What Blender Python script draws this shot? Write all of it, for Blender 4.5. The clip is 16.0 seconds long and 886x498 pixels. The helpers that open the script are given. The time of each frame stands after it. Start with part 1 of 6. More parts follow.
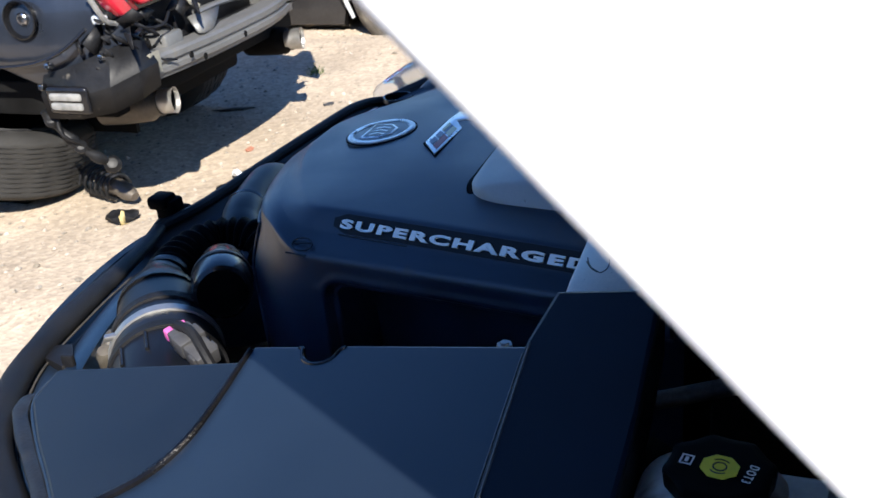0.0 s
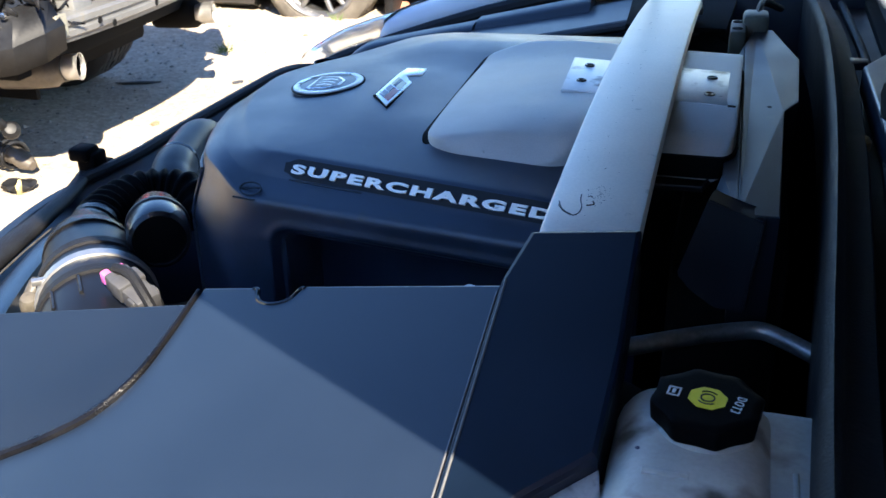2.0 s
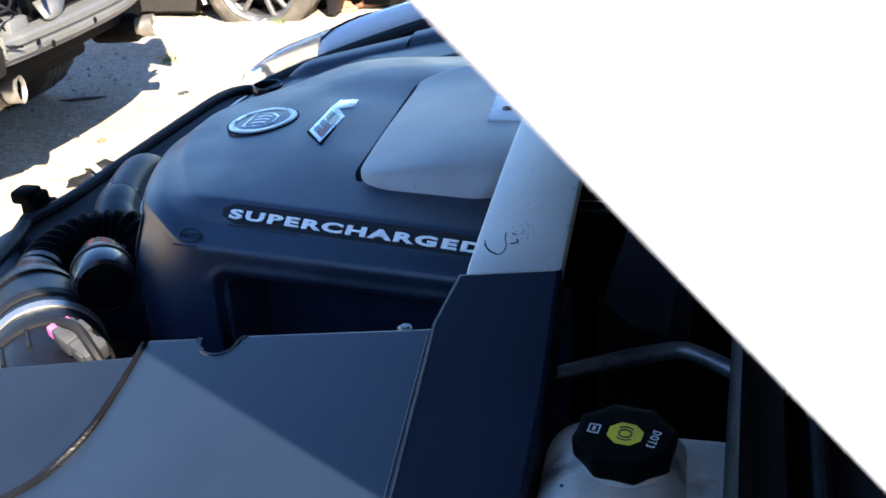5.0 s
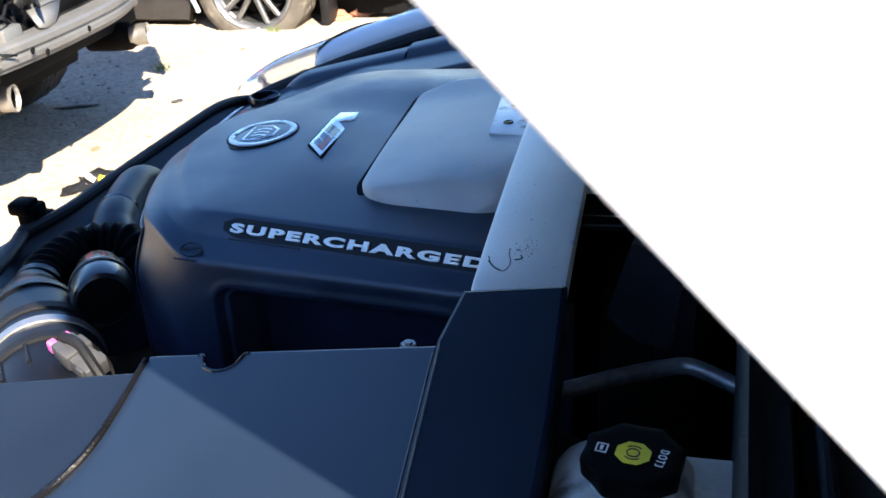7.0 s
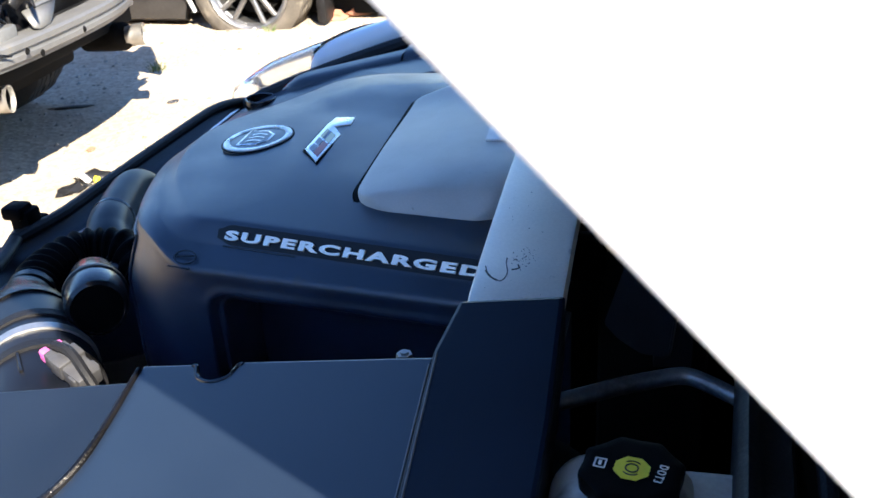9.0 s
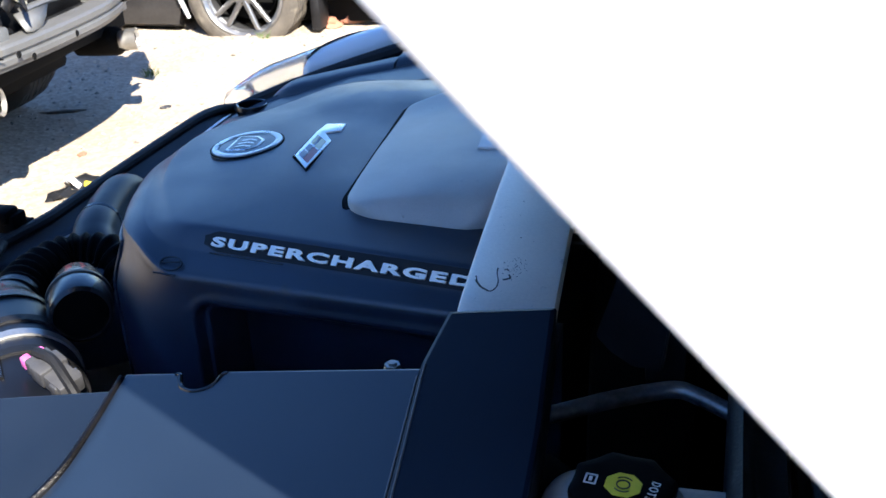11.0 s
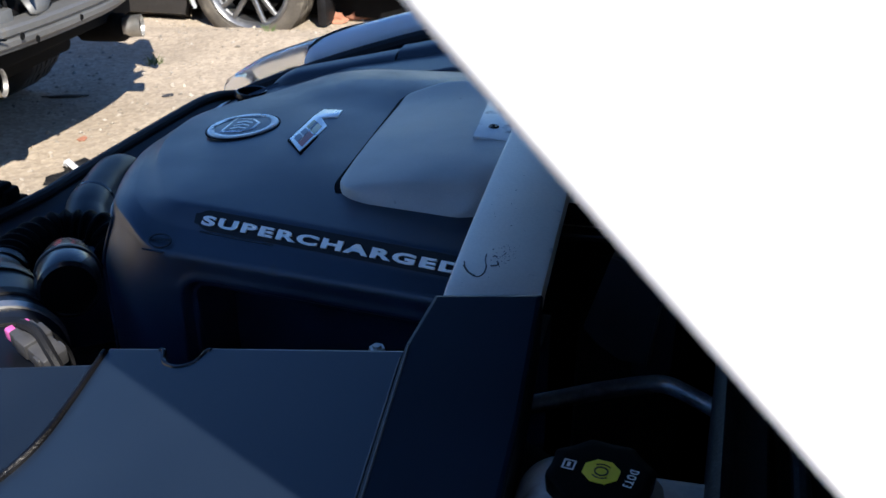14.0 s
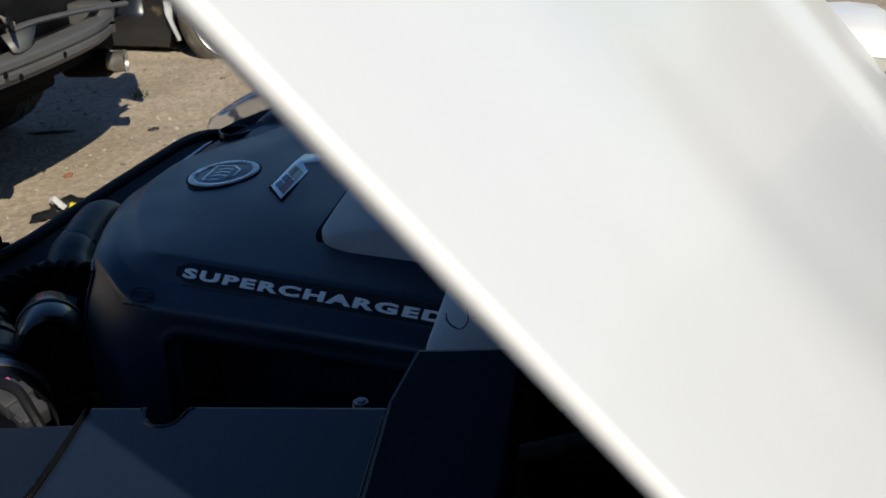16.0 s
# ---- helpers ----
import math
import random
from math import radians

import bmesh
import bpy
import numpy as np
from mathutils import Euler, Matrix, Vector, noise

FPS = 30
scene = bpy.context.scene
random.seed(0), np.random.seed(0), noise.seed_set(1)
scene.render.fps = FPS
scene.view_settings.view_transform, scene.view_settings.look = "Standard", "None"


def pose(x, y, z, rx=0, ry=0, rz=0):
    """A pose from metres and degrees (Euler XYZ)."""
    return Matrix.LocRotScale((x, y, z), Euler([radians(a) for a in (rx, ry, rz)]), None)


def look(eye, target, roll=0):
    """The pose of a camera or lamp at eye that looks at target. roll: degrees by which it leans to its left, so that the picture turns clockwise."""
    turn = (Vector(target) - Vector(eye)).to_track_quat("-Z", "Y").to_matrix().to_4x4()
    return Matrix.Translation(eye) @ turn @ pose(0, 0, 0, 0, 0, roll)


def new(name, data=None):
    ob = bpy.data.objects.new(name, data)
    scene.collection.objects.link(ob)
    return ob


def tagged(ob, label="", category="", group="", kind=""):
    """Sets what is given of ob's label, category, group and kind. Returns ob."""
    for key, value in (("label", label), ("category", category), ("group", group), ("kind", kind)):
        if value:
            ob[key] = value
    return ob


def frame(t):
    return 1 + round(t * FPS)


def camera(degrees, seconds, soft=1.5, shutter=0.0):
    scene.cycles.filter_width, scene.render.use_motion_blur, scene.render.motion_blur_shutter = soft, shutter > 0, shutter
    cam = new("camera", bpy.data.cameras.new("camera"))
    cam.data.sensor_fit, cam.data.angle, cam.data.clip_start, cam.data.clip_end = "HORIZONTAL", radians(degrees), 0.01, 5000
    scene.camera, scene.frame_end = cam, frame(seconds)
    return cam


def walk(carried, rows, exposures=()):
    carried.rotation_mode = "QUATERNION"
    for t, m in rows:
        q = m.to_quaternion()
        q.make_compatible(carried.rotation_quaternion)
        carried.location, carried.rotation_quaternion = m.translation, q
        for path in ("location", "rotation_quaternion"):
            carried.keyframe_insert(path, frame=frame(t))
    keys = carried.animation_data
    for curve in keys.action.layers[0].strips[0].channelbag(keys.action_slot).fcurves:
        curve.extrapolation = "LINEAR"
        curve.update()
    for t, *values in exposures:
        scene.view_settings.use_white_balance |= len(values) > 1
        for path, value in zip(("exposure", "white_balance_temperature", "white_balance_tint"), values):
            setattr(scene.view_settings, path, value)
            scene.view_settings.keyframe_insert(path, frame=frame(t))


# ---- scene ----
cam = camera(47.0, 16.0)
PATH = [
    (0, (0.111, -1.0357, 1.336), (-0.595, 0.6251, 0.473), -5.8),
    (0.2, (0.1148, -1.0382, 1.3413), (-0.6053, 0.6142, 0.4795), -6),
    (0.5, (0.1176, -1.0395, 1.349), (-0.6025, 0.5979, 0.454), -6.1),
    (0.7, (0.112, -1.0444, 1.3522), (-0.611, 0.6039, 0.4494), -6.5),
    (1, (0.0787, -1.0516, 1.351), (-0.6399, 0.6128, 0.507), -6.4),
    (1.2, (0.0668, -1.0637, 1.3412), (-0.642, 0.6208, 0.5248), -7.3),
    (1.5, (0.0566, -1.082, 1.322), (-0.5678, 0.6327, 0.504), -3.7),
    (1.7, (0.0603, -1.0819, 1.3107), (-0.5356, 0.6466, 0.4586), -3),
    (2, (0.055, -1.0556, 1.291), (-0.4543, 0.6674, 0.411), -1.0),
    (2.2, (0.0516, -1.0557, 1.287), (-0.356, 0.6801, 0.4143), -0.2),
    (2.5, (0.057, -1.0559, 1.296), (-0.3191, 0.6992, 0.411), -1.4),
    (2.7, (0.0566, -1.0566, 1.3019), (-0.3141, 0.7027, 0.425), -2.2),
    (3, (0.0544, -1.0525, 1.313), (-0.2857, 0.708, 0.428), -2.9),
    (3.2, (0.0557, -1.0561, 1.3172), (-0.2818, 0.6974, 0.4253), -2.9),
    (3.5, (0.0691, -1.0635, 1.324), (-0.3234, 0.6816, 0.429), -2.7),
    (3.7, (0.0765, -1.0689, 1.3353), (-0.3309, 0.6757, 0.4355), -3),
    (4, (0.0795, -1.0689, 1.345), (-0.3334, 0.6668, 0.441), -3.4),
    (4.2, (0.0862, -1.0637, 1.341), (-0.3522, 0.6622, 0.43), -3.3),
    (6.5, (0.072, -1.0568, 1.349), (-0.345, 0.6865, 0.46), -3.4),
    (7, (0.0721, -1.0558, 1.349), (-0.3472, 0.6847, 0.456), -3.1),
    (7.5, (0.071, -1.0486, 1.351), (-0.3443, 0.6914, 0.455), -3.2),
    (8, (0.0714, -1.0456, 1.353), (-0.3411, 0.693, 0.454), -3.2),
    (10.5, (0.0682, -1.0392, 1.349), (-0.341, 0.7091, 0.466), -2.5),
    (11, (0.0693, -1.0312, 1.346), (-0.3305, 0.7199, 0.466), -2.2),
    (11.5, (0.0688, -1.0272, 1.343), (-0.3176, 0.7263, 0.462), -1.8),
    (12, (0.0699, -1.0263, 1.343), (-0.3094, 0.7272, 0.461), -1.6),
    (12.5, (0.0732, -1.0318, 1.337), (-0.3019, 0.7232, 0.456), -0.4),
    (12.8, (0.0742, -1.029, 1.342), (-0.3097, 0.7326, 0.4663), -0.7),
    (13, (0.0729, -1.0267, 1.345), (-0.314, 0.7389, 0.49), -1.2),
    (13.2, (0.0716, -1.0288, 1.3411), (-0.311, 0.7397, 0.4956), -0.8),
    (13.5, (0.0736, -1.0288, 1.339), (-0.3127, 0.7408, 0.491), -0.8),
    (13.8, (0.0748, -1.0312, 1.3339), (-0.3186, 0.7287, 0.4703), -1.1),
    (14, (0.0772, -1.0323, 1.332), (-0.3204, 0.7206, 0.456), -0.0),
    (14.2, (0.0733, -1.0193, 1.3371), (-0.3273, 0.7342, 0.4988), -0.8),
    (14.5, (0.0697, -1.0202, 1.334), (-0.3331, 0.7545, 0.504), -0.4),
    (14.7, (0.0715, -1.0195, 1.3413), (-0.3282, 0.7503, 0.4903), -0.9),
    (15, (0.0739, -1.0268, 1.348), (-0.3224, 0.744, 0.506), -0.9),
    (15.5, (0.0785, -1.0224, 1.349), (-0.3114, 0.7507, 0.509), -1.2),
    (16, (0.0821, -1.0178, 1.352), (-0.3016, 0.7565, 0.513), -1.2),
]
cam.data.dof.use_dof, cam.data.dof.focus_distance, cam.data.dof.aperture_fstop = True, 0.92, 28.0
KELVIN, TINT = 6500, 10
STOPS = [(0.0, 1.2), (0.5, 1.0), (1.0, 0.9), (1.5, 1.4), (2.0, 2.3), (2.5, 2.93), (3.0, 3.2), (3.5, 3.2), (4.2, 2.55), (6.5, 2.12), (8.0, 2.18), (10.5, 2.05), (11.5, 1.75), (12.5, 1.2), (13.5, 0.95), (14.5, 0.95), (15.0, 0.6), (15.5, 0.0), (16.0, -0.2)]
def warm(t):
    mid = 700 * max(0.0, min(1.0, t - 1.0, (11.5 - t) / 3))
    return KELVIN + mid + 650 * max(0.0, (t - 14.5) / 1.5)


EXPOSURES = [(t, s, warm(t), TINT - 4 * max(0.0, (t - 14.5) / 1.5)) for t, s in STOPS]
SKY, SUN, SKY_HUE, SKY_BLUE = 0.116, 5.0, 0.509, 1.22
walk(cam, [(t, look(eye, target, roll)) for t, eye, target, roll in PATH], EXPOSURES)

# ---- light ----
world = bpy.data.worlds.new("sky")
scene.world = world
world.use_nodes = True
wn = world.node_tree
sky = wn.nodes.new("ShaderNodeTexSky")
sky.sky_type = "NISHITA"
sky.sun_disc = False
sky.sun_elevation, sky.sun_rotation = radians(40.3), radians(146.5)
sky.air_density, sky.dust_density, sky.ozone_density = 1.0, 0.2, 4.0
hue = wn.nodes.new("ShaderNodeHueSaturation")
hue.inputs["Hue"].default_value, hue.inputs["Saturation"].default_value = SKY_HUE, SKY_BLUE
wn.links.new(sky.outputs[0], hue.inputs["Color"])
wn.links.new(hue.outputs[0], wn.nodes["Background"].inputs[0])
wn.nodes["Background"].inputs[1].default_value = SKY
sun_data = bpy.data.lights.new("sun", "SUN")
sun_data.energy, sun_data.angle, sun_data.color = SUN, radians(0.53), (1.0, 0.95, 0.87)
sun = new("sun", sun_data)
sun.matrix_world = look((3.055, -4.615, 4.7), (0, 0, 0))


# ---- materials ----
def mat(name, color, rough=0.5, metal=0.0, vary=0.25, scale=8.0, fine=160.0, bump=0.1, coat=0.0, rough_vary=0.12, speck=None, spec=0.5, coat_rough=0.04):
    """A surface with blotches, fine grain, uneven gloss and optional dust specks."""
    m = bpy.data.materials.new(name)
    m.use_nodes = True
    nt = m.node_tree
    n, ln = nt.nodes, nt.links
    b = n["Principled BSDF"]
    co = n.new("ShaderNodeTexCoord")
    big = n.new("ShaderNodeTexNoise")
    big.inputs["Scale"].default_value, big.inputs["Detail"].default_value = scale, 5
    small = n.new("ShaderNodeTexNoise")
    small.inputs["Scale"].default_value, small.inputs["Detail"].default_value = fine, 3
    ln.new(co.outputs["Object"], big.inputs["Vector"])
    ln.new(co.outputs["Object"], small.inputs["Vector"])
    mixv = n.new("ShaderNodeMath")
    mixv.operation = "MULTIPLY_ADD"
    mixv.inputs[1].default_value = 0.35
    ln.new(small.outputs[0], mixv.inputs[0])
    ln.new(big.outputs[0], mixv.inputs[2])
    ramp = n.new("ShaderNodeValToRGB")
    lo = [c * (1 - vary) for c in color]
    hi = [min(1, c * (1 + vary)) for c in color]
    ramp.color_ramp.elements[0].position, ramp.color_ramp.elements[1].position = 0.45, 0.9
    ramp.color_ramp.elements[0].color, ramp.color_ramp.elements[1].color = (*lo, 1), (*hi, 1)
    ln.new(mixv.outputs[0], ramp.inputs[0])
    out = ramp.outputs[0]
    if speck:
        sp = n.new("ShaderNodeTexNoise")
        sp.inputs["Scale"].default_value, sp.inputs["Detail"].default_value = speck[3], 4
        ln.new(co.outputs["Object"], sp.inputs["Vector"])
        r2 = n.new("ShaderNodeValToRGB")
        r2.color_ramp.elements[0].position, r2.color_ramp.elements[1].position = speck[4], speck[4] + 0.12
        r2.color_ramp.elements[0].color, r2.color_ramp.elements[1].color = (0, 0, 0, 1), (1, 1, 1, 1)
        ln.new(sp.outputs[0], r2.inputs[0])
        mx = n.new("ShaderNodeMix")
        mx.data_type = "RGBA"
        ln.new(r2.outputs[0], mx.inputs[0])
        ln.new(out, mx.inputs[6])
        mx.inputs[7].default_value = (*speck[:3], 1)
        out = mx.outputs[2]
    ln.new(out, b.inputs["Base Color"])
    rr = n.new("ShaderNodeMapRange")
    rr.inputs[3].default_value, rr.inputs[4].default_value = max(0.02, rough - rough_vary), min(1, rough + rough_vary)
    ln.new(big.outputs[0], rr.inputs[0])
    ln.new(rr.outputs[0], b.inputs["Roughness"])
    b.inputs["Metallic"].default_value = metal
    b.inputs["Specular IOR Level"].default_value = spec
    b.inputs["Coat Weight"].default_value = coat
    b.inputs["Coat Roughness"].default_value = coat_rough
    if bump:
        bp = n.new("ShaderNodeBump")
        bp.inputs["Strength"].default_value, bp.inputs["Distance"].default_value = bump, 0.002
        ln.new(small.outputs[0], bp.inputs["Height"])
        ln.new(bp.outputs[0], b.inputs["Normal"])
    return m


M_COVER = mat("moulded_black_plastic", (0.0056, 0.0160, 0.0350), 0.41, vary=0.5, scale=15, fine=1400, bump=0.14, rough_vary=0.22, spec=0.64, coat=0.24, coat_rough=0.30, speck=(0.022, 0.024, 0.028, 30, 0.66))
M_PANEL = mat("satin_black_plastic", (0.0082, 0.0148, 0.0270), 0.38, vary=0.15, scale=9, fine=2200, bump=0.08, rough_vary=0.06, spec=0.55, speck=(0.16, 0.155, 0.15, 330, 0.755))
M_DULL = mat("dull_black_plastic", (0.007, 0.007, 0.008), 0.55, vary=0.4, scale=14, fine=500, bump=0.15, spec=0.25, speck=(0.03, 0.028, 0.025, 60, 0.68))
M_RUBBER = mat("black_rubber", (0.008, 0.008, 0.009), 0.55, vary=0.4, scale=30, fine=700, bump=0.3, spec=0.25, speck=(0.035, 0.033, 0.031, 40, 0.68))
M_DUSTY = mat("dusty_black_plastic", (0.006, 0.006, 0.0065), 0.22, vary=0.5, scale=25, fine=500, bump=0.35, spec=0.35, speck=(0.06, 0.052, 0.042, 170, 0.75))
M_GLOSS = mat("glossy_black_plastic", (0.010, 0.010, 0.011), 0.2, vary=0.3, scale=20, fine=500, bump=0.03, rough_vary=0.06)
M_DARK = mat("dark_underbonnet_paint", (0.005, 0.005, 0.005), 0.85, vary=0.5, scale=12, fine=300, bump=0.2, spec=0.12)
M_ALU = mat("brushed_aluminium", (0.74, 0.68, 0.60), 0.40, metal=0.42, vary=0.14, scale=5, fine=420, bump=0.04, rough_vary=0.16, speck=(0.30, 0.29, 0.27, 60, 0.70))
M_SILVER = mat("silver_cast_paint", (0.44, 0.42, 0.39), 0.42, metal=0.0, vary=0.16, scale=12, fine=900, bump=0.10, rough_vary=0.1, speck=(0.16, 0.155, 0.15, 90, 0.70))
M_PLATE = mat("pale_machined_metal", (0.62, 0.61, 0.59), 0.4, metal=0.7, vary=0.15, scale=30, fine=500, bump=0.1, speck=(0.10, 0.095, 0.09, 38, 0.57))
M_CHROME = mat("chrome", (0.5, 0.5, 0.5), 0.22, metal=1.0, vary=0.1, scale=20, fine=300, bump=0.0, rough_vary=0.05)
M_CLAMP = mat("dull_clamp_steel", (0.45, 0.44, 0.42), 0.45, metal=0.9, vary=0.2, scale=30, fine=300, bump=0.05)
M_LETTER = mat("silver_lettering", (0.98, 0.91, 0.80), 0.34, metal=0.3, vary=0.06, scale=40, fine=600, bump=0.0)
M_WHITE = mat("white_car_paint", (0.80, 0.80, 0.79), 0.32, vary=0.03, scale=3, fine=40, bump=0.0, coat=0.2, rough_vary=0.05)
M_TANK = mat("milky_plastic", (0.34, 0.34, 0.31), 0.42, vary=0.2, scale=22, fine=300, bump=0.06, speck=(0.06, 0.05, 0.035, 19, 0.52))
M_CAP = mat("black_cap_plastic", (0.0022, 0.0022, 0.0025), 0.5, vary=0.3, scale=40, fine=900, bump=0.1, spec=0.02, speck=(0.010, 0.0095, 0.009, 70, 0.7))
M_YELLOW = mat("yellow_label", (0.62, 0.52, 0.03), 0.5, vary=0.1, scale=60, fine=500, bump=0.0)
M_PRINT = mat("pale_print", (0.6, 0.6, 0.6), 0.5, vary=0.1, scale=60, fine=500, bump=0.0)
M_BLACKPRINT = mat("black_print", (0.012, 0.012, 0.012), 0.5, vary=0.1, scale=60, fine=500, bump=0.0)
M_PINK = mat("pink_plastic", (0.55, 0.11, 0.34), 0.45, vary=0.15, scale=90, fine=500, bump=0.05)
M_GREY = mat("grey_connector_plastic", (0.045, 0.045, 0.048), 0.5, vary=0.25, scale=60, fine=500, bump=0.1)
M_RED = mat("badge_red", (0.36, 0.03, 0.05), 0.4, vary=0.1, scale=60, fine=500, bump=0.0)
M_GOLD = mat("badge_gold", (0.45, 0.36, 0.16), 0.35, metal=0.3, vary=0.1, scale=60, fine=500, bump=0.0, coat=0.5)
M_BADGEBLUE = mat("badge_blue", (0.03, 0.04, 0.09), 0.3, vary=0.1, scale=60, fine=500, bump=0.0, coat=0.5)
M_LABEL = mat("pale_paper_label", (0.70, 0.70, 0.69), 0.5, vary=0.1, scale=40, fine=400, bump=0.0)
M_TYRE = mat("dusty_tyre_rubber", (0.020, 0.019, 0.0175), 0.8, vary=0.4, scale=9, fine=120, bump=0.4, speck=(0.055, 0.05, 0.043, 18, 0.64))
M_TANTYRE = mat("sandy_tyre_rubber", (0.085, 0.073, 0.058), 0.85, vary=0.4, scale=9, fine=120, bump=0.4, speck=(0.15, 0.13, 0.10, 14, 0.58))
M_RIM = mat("grey_alloy", (0.24, 0.24, 0.24), 0.38, metal=0.85, vary=0.2, scale=12, fine=200, bump=0.05)
M_WRECK = mat("dark_grey_car_paint", (0.015, 0.019, 0.028), 0.3, metal=0.0, vary=0.3, scale=6, fine=80, bump=0.02, coat=0.35, speck=(0.10, 0.09, 0.08, 14, 0.76))
M_WRECKPLASTIC = mat("torn_black_plastic", (0.012, 0.0125, 0.014), 0.48, vary=0.5, scale=12, fine=160, bump=0.2, spec=0.2, speck=(0.15, 0.135, 0.11, 26, 0.69))
M_BEAM = mat("dull_aluminium", (0.15, 0.15, 0.145), 0.5, metal=0.4, vary=0.2, scale=7, fine=90, bump=0.1, speck=(0.2, 0.18, 0.14, 12, 0.66))
M_RUST = mat("stained_steel", (0.085, 0.072, 0.058), 0.45, metal=0.3, vary=0.45, scale=9, fine=90, bump=0.15)
M_TAIL = mat("red_lamp_plastic", (0.6, 0.02, 0.04), 0.12, vary=0.12, scale=14, fine=120, bump=0.0, coat=0.6)
M_BLACKCAR = mat("dusty_black_car_paint", (0.02, 0.019, 0.019), 0.35, vary=0.5, scale=4, fine=60, bump=0.02, coat=0.3, speck=(0.16, 0.12, 0.08, 7, 0.58))
M_LENS = mat("clear_lamp_cover", (0.5, 0.53, 0.55), 0.12, vary=0.1, scale=10, fine=90, bump=0.0, coat=0.6)
M_CLEAR = mat("clear_lens", (0.95, 0.97, 0.98), 0.05, vary=0.03, scale=10, fine=90, bump=0.0)
M_CLEAR.node_tree.nodes["Principled BSDF"].inputs["Transmission Weight"].default_value = 0.92
M_CLEAR.node_tree.nodes["Principled BSDF"].inputs["IOR"].default_value = 1.16
M_FACE = mat("badge_metal", (0.13, 0.135, 0.145), 0.35, metal=0.25, vary=0.08, scale=60, fine=700, bump=0.0)
M_SEAL = mat("dull_dusty_seal_rubber", (0.007, 0.008, 0.010), 0.55, vary=0.5, scale=30, fine=400, bump=0.3, spec=0.16, speck=(0.018, 0.019, 0.022, 45, 0.62))
M_BEAD = mat("gritty_black_rubber", (0.004, 0.004, 0.005), 0.30, vary=0.3, scale=30, fine=420, bump=0.3, spec=0.25, speck=(0.012, 0.012, 0.014, 260, 0.70))
# like M_PANEL, with the tower's shade put into a darker base colour
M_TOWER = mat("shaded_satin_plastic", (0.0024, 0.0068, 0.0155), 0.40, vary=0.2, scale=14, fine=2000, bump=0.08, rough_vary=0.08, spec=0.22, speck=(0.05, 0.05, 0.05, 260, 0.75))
M_FRONT = mat("dusty_satin_plastic", (0.0055, 0.0085, 0.0150), 0.40, vary=0.2, scale=10, fine=2000, bump=0.08, rough_vary=0.08, spec=0.34, speck=(0.12, 0.12, 0.115, 300, 0.75))
M_INLAY = mat("matt_black_inlay", (0.005, 0.0052, 0.006), 0.5, vary=0.3, scale=30, fine=900, bump=0.1, spec=0.3)
M_FENCE = mat("unseen_dark_fence", (0.05, 0.052, 0.05), 0.8, vary=0.4, scale=1.2, fine=30, bump=0.2)
M_BRICK = mat("terracotta_rubble", (0.35, 0.15, 0.09), 0.9, vary=0.4, scale=9, fine=80, bump=0.4)
M_GREEN = mat("weed_green", (0.09, 0.13, 0.04), 0.7, vary=0.4, scale=20, fine=200, bump=0.0)


def ground_material():
    m = mat("sandy_dirt", (0.41, 0.342, 0.262), 0.95, vary=0.22, scale=1.6, fine=60, bump=0.0, spec=0.2)
    nt = m.node_tree
    n, ln = nt.nodes, nt.links
    b = n["Principled BSDF"]
    co = n.new("ShaderNodeTexCoord")
    v = n.new("ShaderNodeTexVoronoi")
    v.inputs["Scale"].default_value = 55
    ln.new(co.outputs["Object"], v.inputs["Vector"])
    sepr = n.new("ShaderNodeValToRGB")
    sepr.color_ramp.elements[0].color, sepr.color_ramp.elements[1].color = (0.80, 0.78, 0.76, 1), (1.1, 1.08, 1.05, 1)
    sepr.color_ramp.elements[0].position, sepr.color_ramp.elements[1].position = 0.15, 0.8
    ln.new(v.outputs["Color"], sepr.inputs[0])
    mx = n.new("ShaderNodeMix")
    mx.data_type, mx.blend_type = "RGBA", "MULTIPLY"
    mx.inputs[0].default_value = 1.0
    ln.new(b.inputs["Base Color"].links[0].from_socket, mx.inputs[6])
    ln.new(sepr.outputs[0], mx.inputs[7])
    ln.new(mx.outputs[2], b.inputs["Base Color"])
    n2 = n.new("ShaderNodeTexNoise")
    n2.inputs["Scale"].default_value, n2.inputs["Detail"].default_value = 22, 8
    ln.new(co.outputs["Object"], n2.inputs["Vector"])
    add = n.new("ShaderNodeMath")
    add.operation = "ADD"
    ln.new(v.outputs["Distance"], add.inputs[0])
    ln.new(n2.outputs[0], add.inputs[1])
    bp = n.new("ShaderNodeBump")
    bp.inputs["Strength"].default_value, bp.inputs["Distance"].default_value = 0.4, 0.007
    ln.new(add.outputs[0], bp.inputs["Height"])
    ln.new(bp.outputs[0], b.inputs["Normal"])
    return m


M_GROUND = ground_material()

# ---- building helpers ----
ORIGIN = {}


def thing(name, at, label, category, group="", kind=""):
    ob = new(name)
    ob.empty_display_size = 0.05
    ob.location = at
    ORIGIN[ob.name] = Vector(at)
    return tagged(ob, label, category, group, kind)


